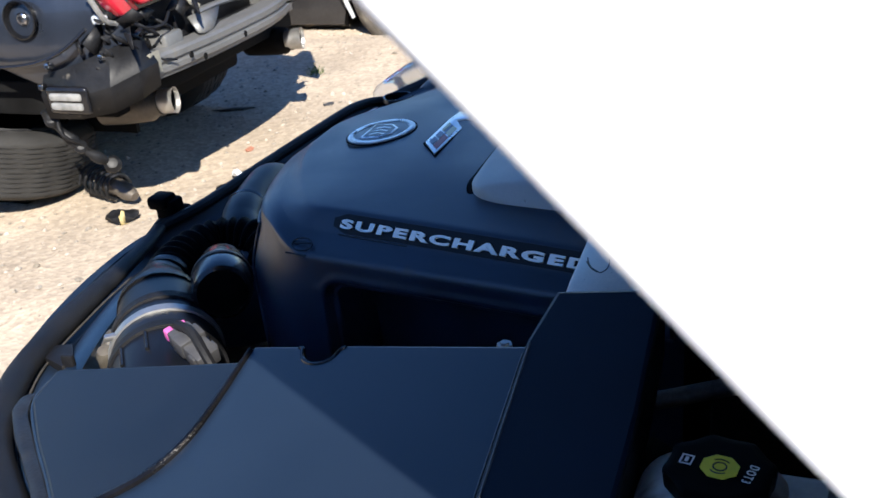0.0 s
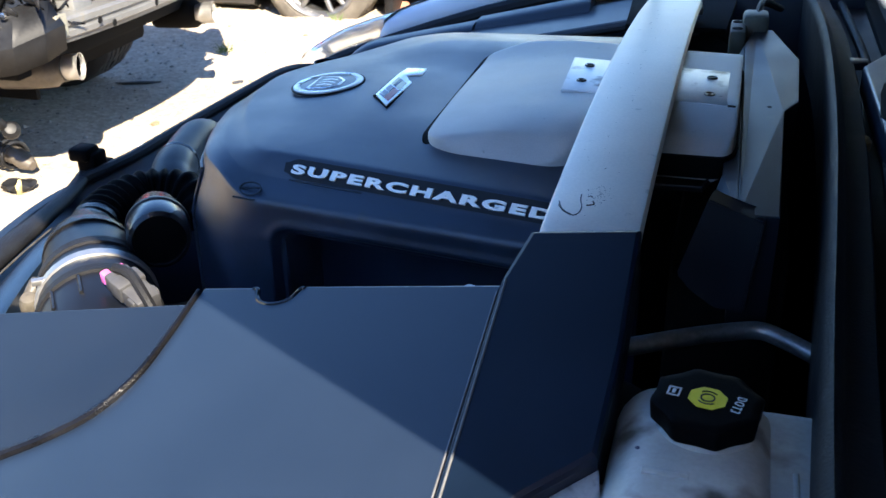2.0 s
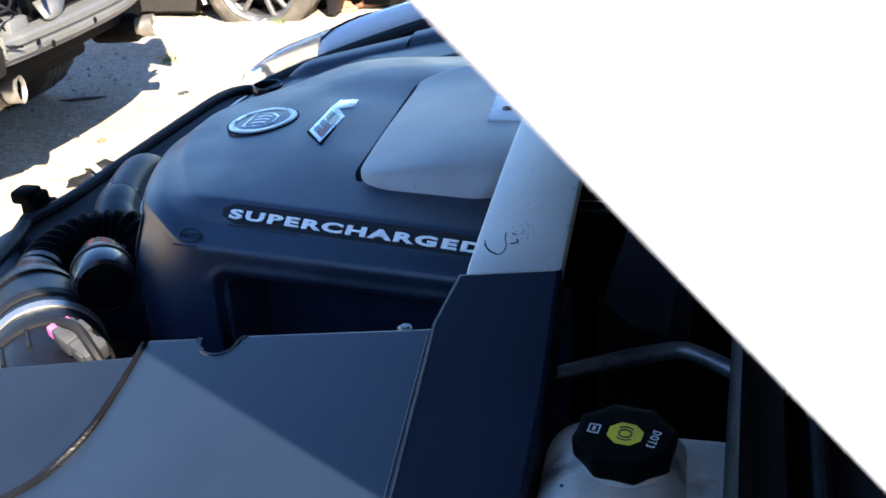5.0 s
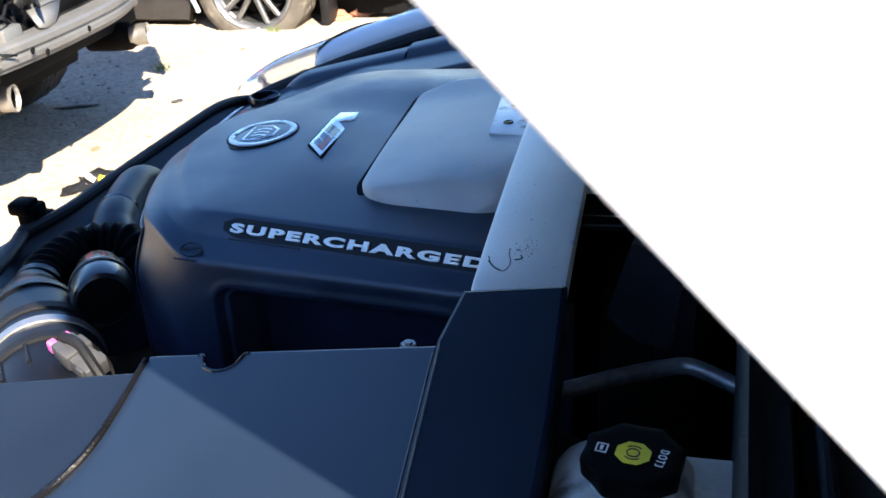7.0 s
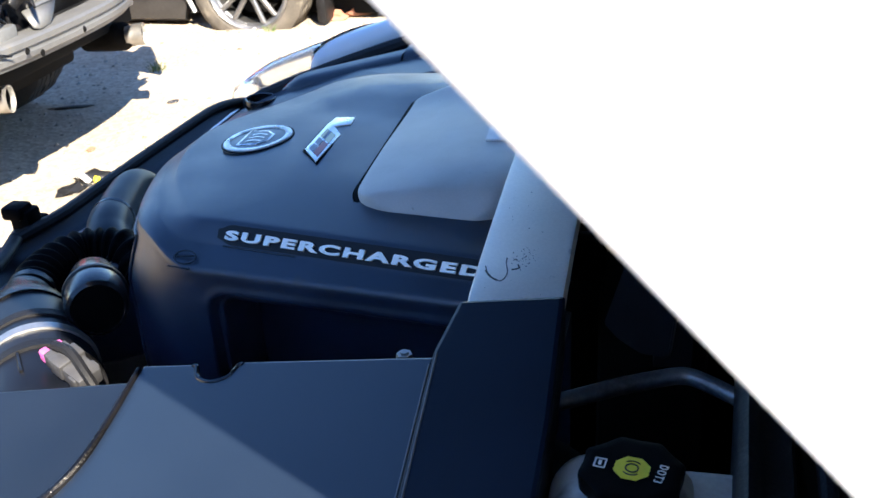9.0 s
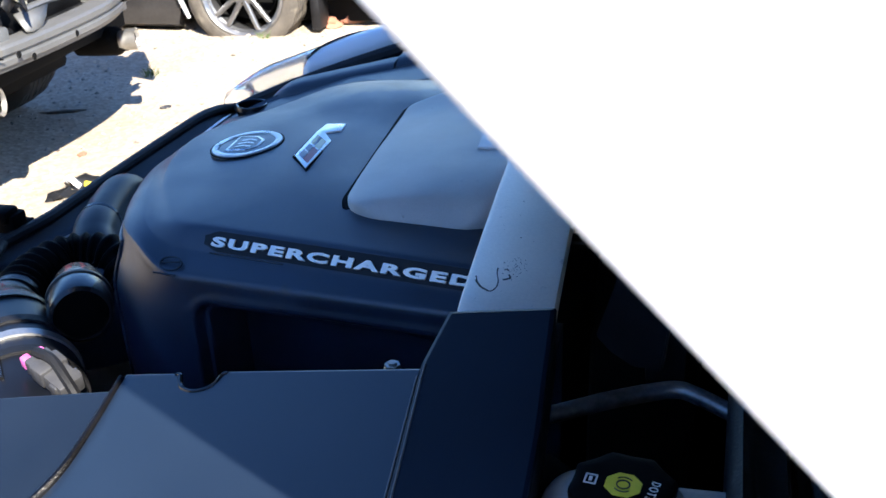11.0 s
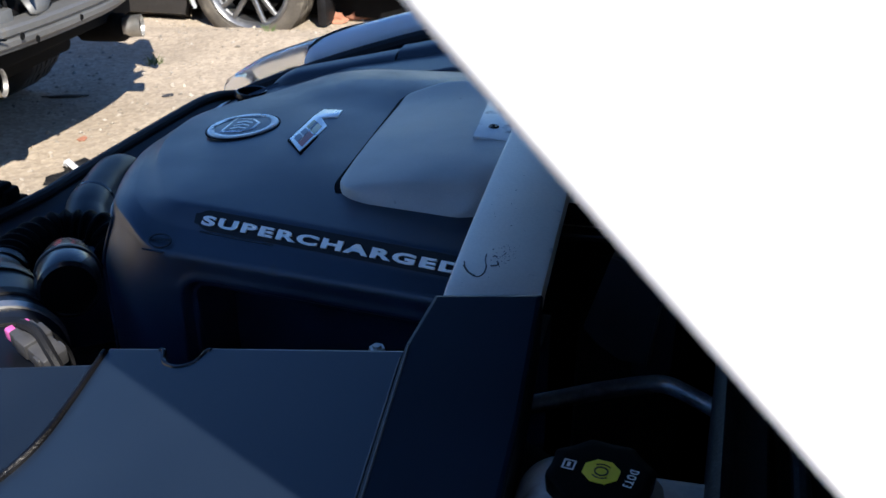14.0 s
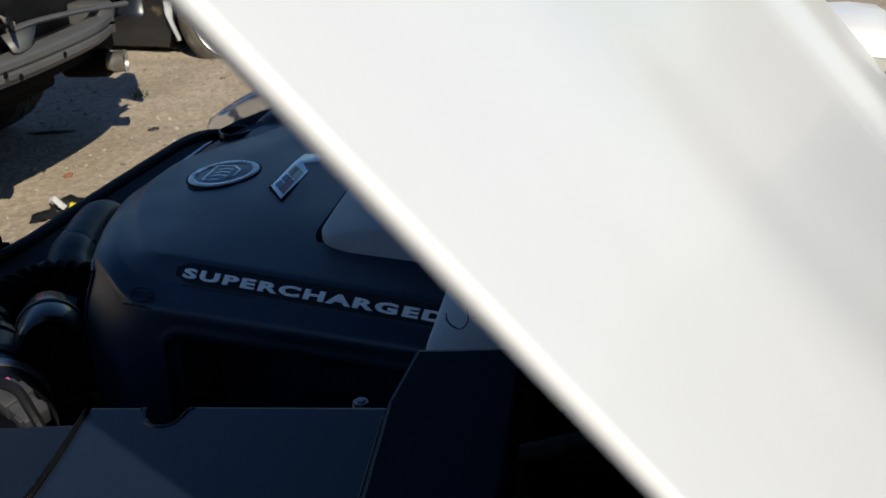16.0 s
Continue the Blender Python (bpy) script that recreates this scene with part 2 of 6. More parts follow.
def part(name, bm, material, parent=None, label="", smooth=True, sharp=35):
    """One mesh object from a bmesh in world metres, under a thing or a part."""
    me = bpy.data.meshes.new(name)
    o = ORIGIN[parent.name] if parent is not None else Vector((0, 0, 0))
    bmesh.ops.translate(bm, verts=bm.verts, vec=-o)
    bmesh.ops.recalc_face_normals(bm, faces=bm.faces)
    if smooth:
        for f in bm.faces:
            f.smooth = True
        for e in bm.edges:
            if len(e.link_faces) == 2 and e.calc_face_angle(0) > radians(sharp):
                e.smooth = False
    bm.to_mesh(me)
    bm.free()
    me.materials.append(material)
    ob = new(name, me)
    if parent is not None:
        ob.parent = parent
    ORIGIN[ob.name] = o
    if label:
        tagged(ob, label)
    return ob


def box(x0, x1, y0, y1, z0, z1, bevel=0.004, seg=2):
    bm = bmesh.new()
    bmesh.ops.create_cube(bm, size=1)
    for v in bm.verts:
        v.co = Vector(((x0 + x1) / 2 + v.co.x * (x1 - x0), (y0 + y1) / 2 + v.co.y * (y1 - y0), (z0 + z1) / 2 + v.co.z * (z1 - z0)))
    if bevel:
        bmesh.ops.bevel(bm, geom=list(bm.edges), offset=bevel, segments=seg, affect="EDGES", profile=0.5)
    return bm


def move(bm, m):
    bmesh.ops.transform(bm, matrix=m, verts=bm.verts)
    return bm


def join(*bms):
    out = bms[0]
    for b in bms[1:]:
        me = bpy.data.meshes.new("tmp")
        b.to_mesh(me)
        b.free()
        out.from_mesh(me)
        bpy.data.meshes.remove(me)
    return out


def prism(poly, top, depth, bevel=0.003, seg=2):
    """A plate over a plan polygon: top(x, y) is its upper surface, depth its thickness."""
    bm = bmesh.new()
    up = [bm.verts.new((x, y, top(x, y))) for x, y in poly]
    dn = [bm.verts.new((x, y, top(x, y) - depth)) for x, y in poly]
    tf = bm.faces.new(up)
    bm.faces.new(list(reversed(dn)))
    k = len(poly)
    for i in range(k):
        bm.faces.new((up[i], up[(i + 1) % k], dn[(i + 1) % k], dn[i]))
    bmesh.ops.recalc_face_normals(bm, faces=bm.faces)
    if bevel:
        bmesh.ops.bevel(bm, geom=list(tf.edges), offset=bevel, segments=seg, affect="EDGES", profile=0.5)
    return bm


def smooth_path(points, per=6):
    """Catmull-Rom through the points."""
    p = [Vector(q) for q in points]
    p = [p[0] * 2 - p[1]] + p + [p[-1] * 2 - p[-2]]
    out = []
    for i in range(1, len(p) - 2):
        for j in range(per):
            t = j / per
            a, b, c, d = p[i - 1], p[i], p[i + 1], p[i + 2]
            out.append(0.5 * (2 * b + (c - a) * t + (2 * a - 5 * b + 4 * c - d) * t * t + (3 * b - a - 3 * c + d) * t ** 3))
    out.append(p[-2])
    return out


def tube(path, radius, sides=14, caps=True, flat=1.0):
    """A tube along a path; radius is a number or a function of 0..1 along it; flat squashes it upright."""
    bm = bmesh.new()
    rings = []
    up = Vector((0, 0, 1))
    for i, p in enumerate(path):
        d = (path[min(i + 1, len(path) - 1)] - path[max(i - 1, 0)]).normalized()
        s = d.cross(up)
        if s.length < 1e-3:
            s = d.cross(Vector((1, 0, 0)))
        s.normalize()
        u = s.cross(d)
        r = radius(i / (len(path) - 1)) if callable(radius) else radius
        rings.append([bm.verts.new(p + s * r * math.cos(a) + u * r * flat * math.sin(a)) for a in [2 * math.pi * k / sides for k in range(sides)]])
    for a, b in zip(rings, rings[1:]):
        for k in range(sides):
            bm.faces.new((a[k], a[(k + 1) % sides], b[(k + 1) % sides], b[k]))
    if caps:
        bm.faces.new(rings[0][::-1])
        bm.faces.new(rings[-1])
    return bm


def lathe(profile, sides=32):
    """Turn (radius, height) pairs round z; open at both ends unless a radius is 0."""
    bm = bmesh.new()
    rings = []
    for r, h in profile:
        if r < 1e-6:
            rings.append([bm.verts.new((0, 0, h))])
        else:
            rings.append([bm.verts.new((r * math.cos(2 * math.pi * k / sides), r * math.sin(2 * math.pi * k / sides), h)) for k in range(sides)])
    for a, b in zip(rings, rings[1:]):
        for k in range(sides):
            q = [a[k % len(a)], a[(k + 1) % len(a)], b[(k + 1) % len(b)], b[k % len(b)]]
            q = list(dict.fromkeys(q))
            if len(q) > 2:
                bm.faces.new(q)
    return bm


def aim(at, axis, up=(0, 0, 1)):
    """A frame at a place whose z runs along axis and whose y lies nearest to up."""
    z = Vector(axis).normalized()
    x = Vector(up).cross(z).normalized()
    y = z.cross(x)
    m = Matrix((x, y, z)).transposed().to_4x4()
    m.translation = Vector(at)
    return m


def frame_uvn(at, u, v):
    u = Vector(u).normalized()
    v = (Vector(v) - u * Vector(v).dot(u)).normalized()
    m = Matrix((u, v, u.cross(v))).transposed().to_4x4()
    m.translation = Vector(at)
    return m


def text_mesh(body, height, width, depth, bold=0.0, slant=0.0, space=1.32):
    """Letters in the built-in font, fitted to a width and a height, lying in xy with their lower left corner at the origin."""
    cu = bpy.data.curves.new("letters", "FONT")
    cu.body, cu.size, cu.extrude, cu.offset, cu.space_character = body, 1.0, 0.02, bold, space
    cu.resolution_u = 4
    ob = new("letters", cu)
    me = bpy.data.meshes.new_from_object(ob.evaluated_get(bpy.context.evaluated_depsgraph_get()))
    bpy.data.objects.remove(ob)
    bm = bmesh.new()
    bm.from_mesh(me)
    bpy.data.meshes.remove(me)
    xs, ys = [v.co.x for v in bm.verts], [v.co.y for v in bm.verts]
    x0, y0, sx, sy = min(xs), min(ys), width / (max(xs) - min(xs)), height / (max(ys) - min(ys))
    for v in bm.verts:
        y = (v.co.y - y0) * sy
        v.co = Vector(((v.co.x - x0) * sx + slant * y, y, (v.co.z + 0.02) / 0.04 * depth))
    return bm


def flat_shape(poly, depth=0.001, bevel=0.0):
    return prism(poly, lambda x, y: depth, depth, bevel)


def ring_shape(r0, r1, depth, sides=48):
    return lathe([(r0, 0), (r0, depth), (r1, depth), (r1, 0), (r0, 0)], sides)


def tread_tyre(r, w, rim_r, ribs=6, cut=0.008):
    """A tyre round z with its tread: shoulders, blocks as ribs and cross cuts, side walls and an open bore."""
    prof = [(rim_r, -w * 0.40), (rim_r + 0.012, -w * 0.47), ((r + rim_r) / 2, -w * 0.5), (r - 0.025, -w * 0.47), (r - 0.004, -w * 0.40)]
    for i in range(ribs):
        a = -w * 0.40 + w * 0.80 * i / ribs
        b = -w * 0.40 + w * 0.80 * (i + 1) / ribs
        prof += [(r, a + 0.0035), (r, b - 0.0035)]
        if i < ribs - 1:
            prof += [(r - cut, b - 0.003), (r - cut, b + 0.003)]
    prof += [(r - 0.004, w * 0.40), (r - 0.025, w * 0.47), ((r + rim_r) / 2, w * 0.5), (rim_r + 0.012, w * 0.47), (rim_r, w * 0.40), (rim_r - 0.004, 0), (rim_r, -w * 0.40)]
    bm = lathe(prof, 64)
    bm.verts.ensure_lookup_table()
    for v in bm.verts:
        a = math.atan2(v.co.y, v.co.x) / (2 * math.pi) * 64
        if v.co.xy.length > r - 0.002 and round(a + (1 if v.co.z > 0 else 0)) % 3 == 0:
            v.co.xy *= (r - 0.006) / r
    return bm

# ---- ground ----
def hum(x, y):
    return 0.018 * noise.noise((x * 1.1, y * 1.1, 0.3)) + 0.008 * noise.noise((x * 4.2, y * 4.2, 2.3))


def ground_height(x, y):
    far = min(1.0, max(0.0, (math.hypot(x + 2, y - 3) - 4) / 6))
    bank = 0.04 * math.exp(-((y - 3.78) / 0.16) ** 2) if -3.2 < x < -0.9 else 0.0
    return hum(x, y) * (1 - far) + bank * (0.6 + 0.5 * noise.noise((x * 3.0, 0, 0)))


def make_ground():
    bm = bmesh.new()

    def axis(lo, hi, step, far):
        a = [lo + step * i for i in range(int((hi - lo) / step) + 1)]
        s, left, right = step, [], []
        p, q = a[0], a[-1]
        while p > -far:
            s *= 1.45
            p -= s
            q += s
            left.insert(0, p)
            right.append(q)
        return left + a + right

    xs, ys = axis(-5.4, 0.0, 0.06, 900), axis(0.6, 5.6, 0.06, 900)
    grid = [[bm.verts.new((x, y, ground_height(x, y))) for y in ys] for x in xs]
    for i in range(len(xs) - 1):
        for j in range(len(ys) - 1):
            bm.faces.new((grid[i][j], grid[i + 1][j], grid[i + 1][j + 1], grid[i][j + 1]))
    ob = part("ground", bm, M_GROUND)
    tagged(ob, "dry sandy dirt ground strewn with pale gravel", "ground", kind="structure")


make_ground()


def make_gravel():
    rng = random.Random(4)
    verts, faces = [], []
    for k in range(5000):
        x, y = rng.uniform(-4.6, -0.7), rng.uniform(0.9, 5.2)
        s = 0.004 + 0.012 * rng.random() ** 3
        z = ground_height(x, y)
        a = rng.uniform(0, 6.28)
        b = len(verts)
        for j in range(5):
            t = a + j * 1.2566
            q = s * rng.uniform(0.7, 1.2)
            verts.append((x + q * math.cos(t), y + q * math.sin(t), z + s * rng.uniform(-0.1, 0.35)))
        verts.append((x, y, z + s * rng.uniform(0.5, 0.9)))
        faces += [(b + j, b + (j + 1) % 5, b + 5) for j in range(5)]
    me = bpy.data.meshes.new("gravel")
    me.from_pydata(verts, [], faces)
    m = mat("pale_gravel", (0.52, 0.46, 0.38), 0.9, vary=0.3, scale=40, fine=200, bump=0.2)
    nt = m.node_tree
    geo = nt.nodes.new("ShaderNodeNewGeometry")
    rp = nt.nodes.new("ShaderNodeValToRGB")
    rp.color_ramp.elements[0].color, rp.color_ramp.elements[1].color = (0.17, 0.145, 0.11, 1), (0.43, 0.375, 0.305, 1)
    nt.links.new(geo.outputs["Random Per Island"], rp.inputs[0])
    nt.links.new(rp.outputs[0], nt.nodes["Principled BSDF"].inputs["Base Color"])
    me.materials.append(m)
    ob = new("gravel", me)
    tagged(ob, "loose pale gravel scattered over the dirt", "gravel", kind="stuff")


make_gravel()

# out of view behind the camera, added to darken what the plastics reflect
fence = thing("fence", (0, -4.2, 0), "unseen dark board fence added to darken reflections", "fence", kind="structure")
board = None
for i in range(72):
    if board is None:
        board = part("board", box(-9.0, -8.752, -4.20, -4.16, -0.05, 2.2, 0.006, 1), M_FENCE, fence)
    else:
        twin = new("board", board.data)
        twin.parent = fence
        twin.location = (0.25 * i, 0.02 * (i % 2), 0.0)


# ---- the white car with its bonnet up ----
car = thing("white_car", (0, 0, 0), "white car with its hood propped wide open", "car")


def hood_point(u, y):
    """u: metres from the hinge towards the nose, on the outer skin."""
    base = Vector((HINGE_X - u * 0.683, y, HINGE_Z + u * 0.731))
    a = abs(y) / 0.88
    crown = 0.029 * (1 - a ** 2)
    bulge = 0.012 / (1 + math.exp((abs(y) - 0.30) * 85)) + 0.003 * math.exp(-((abs(y) - 0.75) / 0.045) ** 2)
    nose = -0.05 * max(0.0, (u - 0.8) / 0.35) ** 2
    return base + Vector((0.731, 0, 0.683)) * (0.005 + crown + bulge + nose)


HINGE_X, HINGE_Z = 0.335, 0.976


def make_hood():
    bm = bmesh.new()
    us = [-0.20 + i * 0.025 for i in range(55)]
    ys = [-0.88, -0.878, -0.87, -0.855] + [-0.83 + 0.02 * i for i in range(84)] + [0.855, 0.87, 0.878, 0.88]
    side = []
    for y in ys:
        taper = 1.0
        side.append([bm.verts.new(hood_point(u, y * taper)) for u in us])
    for a, b in zip(side, side[1:]):
        for i in range(len(us) - 1):
            bm.faces.new((a[i], a[i + 1], b[i + 1], b[i]))
    hood = part("hood", bm, M_WHITE, car, "white painted hood standing open in the sun", sharp=80)
    so = hood.modifiers.new("skin", "SOLIDIFY")
    so.thickness, so.offset = 0.004, -1
    for u, y, r, m in ((0.022, 0.617, 0.006, M_BRICK), (0.20, 0.10, 0.0018, M_GREY), (0.34, -0.22, 0.0014, M_GREY), (0.12, -0.35, 0.0016, M_GREY)):
        at = hood_point(u, y) + Vector((0.731, 0, 0.683)) * 0.0002
        part("speck", move(lathe([(0, 0.0006), (r * 0.7, 0.0005), (r, 0)], 10), aim(at, (0.731, 0.02, 0.683), (0, 1, 0))), m, hood, "tiny dirt speck")
    # inner frame and liner, hanging under the skin
    inner = bmesh.new()
    ys2 = [-0.72 + 0.06 * i for i in range(25)]
    n = Vector((0.731, 0, 0.683))
    for off in (0.008, 0.014):
        rows = [[inner.verts.new(hood_point(u, y) - n * (off + (0.012 if off > 0.01 and 3 < i < 22 else 0))) for u in us[9:-1:2]] for i, y in enumerate(ys2)]
        for a, b in zip(rows, rows[1:]):
            for i in range(len(rows[0]) - 1):
                inner.faces.new((a[i], a[i + 1], b[i + 1], b[i]))
    part("hood_liner", inner, M_DARK, hood, "dark insulating liner under the hood")
    return hood


make_hood()


def lip(u):
    """Passenger fender's inner lip, from nose to cowl, u 0..1: x, z."""
    x = -0.71 + 0.95 * u
    return x, 0.765 + 0.26 * (1 - (1 - u) ** 1.75) * 0.92


def crown(u):
    v = min(1.0, max(0.0, (u + 0.15) / 0.20))
    return 0.036 * max(0.0, 1 - u / 0.60) * v * v * (3 - 2 * v)


def fender_skin(side, lamp):
    """The fender from its slanted joint back, or the lamp cover ahead of that joint."""
    bm = bmesh.new()
    rows = []
    for i in range(-2, 49):
        u = i / 48
        x, z = lip(u)
        w = 0.80 - 0.13 * max(0.0, 0.35 - u)
        row = []
        for dy, dz, up in ((-0.040, -0.045, 0.6), (-0.037, -0.018, 0.65), (-0.03, -0.006, 0.75), (-0.012, 0.0, 0.88), (0.02, -0.002, 0.96), (0.06, -0.014, 1.0), (0.095, -0.04, 0.95), (0.122, -0.10, 0.7), (0.13, -0.22, 0.3), (0.12, -0.36, 0), (0.10, -0.5, 0)):
            dz += up * crown(u)
            row.append(bm.verts.new((x + (0.05 * (1 - u) if dz < -0.1 else 0), side * (w + dy), max(0.16, z + dz))))
        rows.append(row)
    for a, b in zip(rows, rows[1:]):
        for k in range(len(a) - 1):
            bm.faces.new((a[k], a[k + 1], b[k + 1], b[k]))
    bmesh.ops.bisect_plane(bm, geom=bm.verts[:] + bm.edges[:] + bm.faces[:], plane_co=(-0.581, side * 0.742, 0.85), plane_no=(0.70, side * -0.71, 0), clear_outer=lamp, clear_inner=not lamp)
    return bm


def make_fender(side):
    ob = part("front_fender", fender_skin(side, False), M_WHITE, car, "white front fender beside the engine bay", sharp=70)
    so = ob.modifiers.new("skin", "SOLIDIFY")
    so.thickness = 0.003
    lamp = part("headlight", fender_skin(side, True), M_CLEAR, car, "clear plastic headlight cover", sharp=70)
    so = lamp.modifiers.new("skin", "SOLIDIFY")
    so.thickness = 0.004
    x, z = lip(6 / 48)
    path = []
    for dy, dz, up, i in ((-0.03, -0.006, 0.75, 6.4), (-0.012, 0.0, 0.88, 7.4), (0.02, -0.002, 0.96, 9.5), (0.06, -0.014, 1.0, 12.0)):
        u = i / 48
        jx, jz = lip(u)
        path.append((jx, side * (0.80 - 0.13 * max(0.0, 0.35 - u) + dy), jz + dz + up * crown(u) + 0.002))
    part("headlight_joint", tube(smooth_path(path, 4), 0.0018, 6), M_GLOSS, lamp, "dark joint beside the fender")
    part("joint_clip", box(x - 0.006, x + 0.006, side * 0.765 - 0.008, side * 0.765 + 0.008, z - 0.012, z + 0.004, 0.002), M_GLOSS, lamp, "small black clip")
    # black gutter and weatherstrip along the inner lip
    g = []
    for i in range(25):
        u = i / 24
        x, z = lip(u)
        g.append(Vector((x, side * (0.735 - 0.13 * max(0.0, 0.35 - u)), z - 0.035 + 0.55 * crown(u))))
    part("weatherstrip", tube(g, 0.014, 10), M_RUBBER, ob, "black rubber weatherstrip")
    gut = bmesh.new()
    rr = []
    for p in g:
        rr.append([gut.verts.new((p.x, p.y + side * d, p.z + h)) for d, h in ((0.035, -0.03), (0.0, -0.02), (-0.05, -0.03), (-0.09, -0.02), (-0.10, -0.06), (-0.10, -0.3))])
    for a, b in zip(rr, rr[1:]):
        for k in range(len(a) - 1):
            gut.faces.new((a[k], a[k + 1], b[k + 1], b[k]))
    part("fender_rail", gut, M_PANEL, ob, "black inner rail of the engine bay")
    # two-piece plastic cover along the far rail, rounded at its front end
    for x0, x1, back, lift, end in ((-0.618, -0.3768, 0.0, 0.0, True), (-0.3738, -0.18, 0.010, 0.003, False)) if side > 0 else ():
        rc = bmesh.new()
        rr = []
        for i in range(33):
            x = x0 + (x1 - x0) * (i / 32) ** 1.6
            f = math.sqrt(max(0.0, 1 - (1 - min(1.0, (x - x0) / 0.06)) ** 2)) if end else 1.0
            top = 0.829 + 0.235 * (x + 0.56) + lift - 0.040 * (1 - f)
            rr.append([rc.verts.new((x, side * (0.62 + back + dy * (0.35 + 0.65 * f)), top + dz)) for dy, dz in ((0.050, -0.07), (0.046, -0.012), (0.038, -0.003), (0.026, 0.0), (0.0, 0.0), (-0.016, -0.003), (-0.024, -0.010), (-0.034, -0.030), (-0.040, -0.10))])
        for a, b in zip(rr, rr[1:]):
            for k in range(len(a) - 1):
                rc.faces.new((a[k], a[k + 1], b[k + 1], b[k]))
        rc.faces.new(rr[0])
        rc.faces.new(rr[-1][::-1])
        part("rail_cover", rc, M_PANEL, ob, "smooth black plastic cover along the rail", sharp=40)


make_fender(1)
make_fender(-1)


def ease(t):
    t = min(1.0, max(0.0, t))
    return t * t * (3 - 2 * t)


def nose_x(y):
    return -0.800 + 0.023 * ease(y / 0.16) + (0.40 * (-y / 0.8) ** 1.9 if y < 0 else 0.05 * (y / 0.75) ** 1.5 + 2.5 * max(0.0, y - 0.64) ** 2)


def nose_drop(y):
    return -0.030 * max(0.0, (y - 0.56) / 0.175) ** 2


def make_front_end():
    # radiator support with a raised outer bead and a rubber seal, bowed across the nose
    prof = [(-0.012, -0.12), (-0.013, -0.045), (-0.009, -0.034), (-0.013, -0.010), (-0.006, 0.004), (0.006, 0.004), (0.016, -0.008), (0.03, -0.012), (0.05, -0.012), (0.058, -0.022), (0.058, -0.06)]
    bm = bmesh.new()
    rows = []
    for i in range(61):
        y = -0.74 + 1.475 * i / 60
        x = nose_x(y)
        out = 0.036 * min(1.0, max(0.0, (0.16 - y) / 0.24))
        rows.append([bm.verts.new((x + dx - (out if dz < -0.015 and dx < 0 else 0), y, 0.76 + dz + nose_drop(y))) for dx, dz in prof])
    for a, b in zip(rows, rows[1:]):
        for k in range(len(a) - 1):
            bm.faces.new((a[k], a[k + 1], b[k + 1], b[k]))
    sup = part("radiator_support", bm, M_FRONT, car, "smooth black plastic upper radiator support", sharp=50)
    seal = [Vector((nose_x(y) + 0.004, y, 0.768 + nose_drop(y))) for y in [0.05 + 0.024 * i for i in range(30)]]
    part("hood_seal", tube(seal, 0.009, 10), M_RUBBER, sup, "black rubber hood seal")
    # inner rail: second ledge
    led = bmesh.new()
    rows = []
    for i in range(41):
        y = -0.60 + 1.24 * i / 40
        x = nose_x(y) + 0.062
        w = 0.19 + 0.81 * ease((y + 0.14) / 0.10)
        rows.append([led.verts.new((x + dx * w, y, 0.772 + (dz * w if dz > 0 else dz))) for dx, dz in ((0, -0.05), (0.0, -0.014), (0.01, -0.004), (0.05, 0.010), (0.12, 0.026), (0.17, 0.03), (0.185, 0.02), (0.19, -0.10))])
    for a, b in zip(rows, rows[1:]):
        for k in range(len(a) - 1):
            led.faces.new((a[k], a[k + 1], b[k + 1], b[k]))
    part("radiator_cover", led, M_COVER, car, "smooth black plastic panel over the radiator", sharp=50)
    # bumper skin below
    bp = bmesh.new()
    rows = []
    for i in range(31):
        y = -0.86 + 1.72 * i / 30
        x = nose_x(y) - 0.002 - 0.036 * min(1.0, max(0.0, (0.16 - y) / 0.24))
        rows.append([bp.verts.new((x + dx, y, z)) for dx, z in ((-0.012, 0.70), (-0.03, 0.66), (-0.05, 0.55), (-0.06, 0.4), (-0.04, 0.25), (0.02, 0.17))])
    for a, b in zip(rows, rows[1:]):
        for k in range(len(a) - 1):
            bp.faces.new((a[k], a[k + 1], b[k + 1], b[k]))
    bumper = part("front_bumper", bp, M_WHITE, car, "white front bumper skin")
    so = bumper.modifiers.new("skin", "SOLIDIFY")
    so.thickness = 0.004
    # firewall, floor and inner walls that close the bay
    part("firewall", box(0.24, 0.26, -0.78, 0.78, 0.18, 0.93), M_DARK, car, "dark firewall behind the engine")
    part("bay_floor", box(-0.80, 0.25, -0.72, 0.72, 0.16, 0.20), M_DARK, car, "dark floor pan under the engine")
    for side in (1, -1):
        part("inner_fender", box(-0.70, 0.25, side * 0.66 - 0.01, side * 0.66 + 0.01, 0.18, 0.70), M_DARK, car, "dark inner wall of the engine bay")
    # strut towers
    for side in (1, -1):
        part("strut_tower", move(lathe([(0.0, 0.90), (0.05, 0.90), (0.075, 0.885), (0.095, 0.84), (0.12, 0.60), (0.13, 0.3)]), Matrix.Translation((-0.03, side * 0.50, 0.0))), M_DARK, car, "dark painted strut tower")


make_front_end()


M_BRASS = mat("dull_brass", (0.34, 0.19, 0.06), 0.45, metal=0.3, vary=0.3, scale=60, fine=400, bump=0.1)


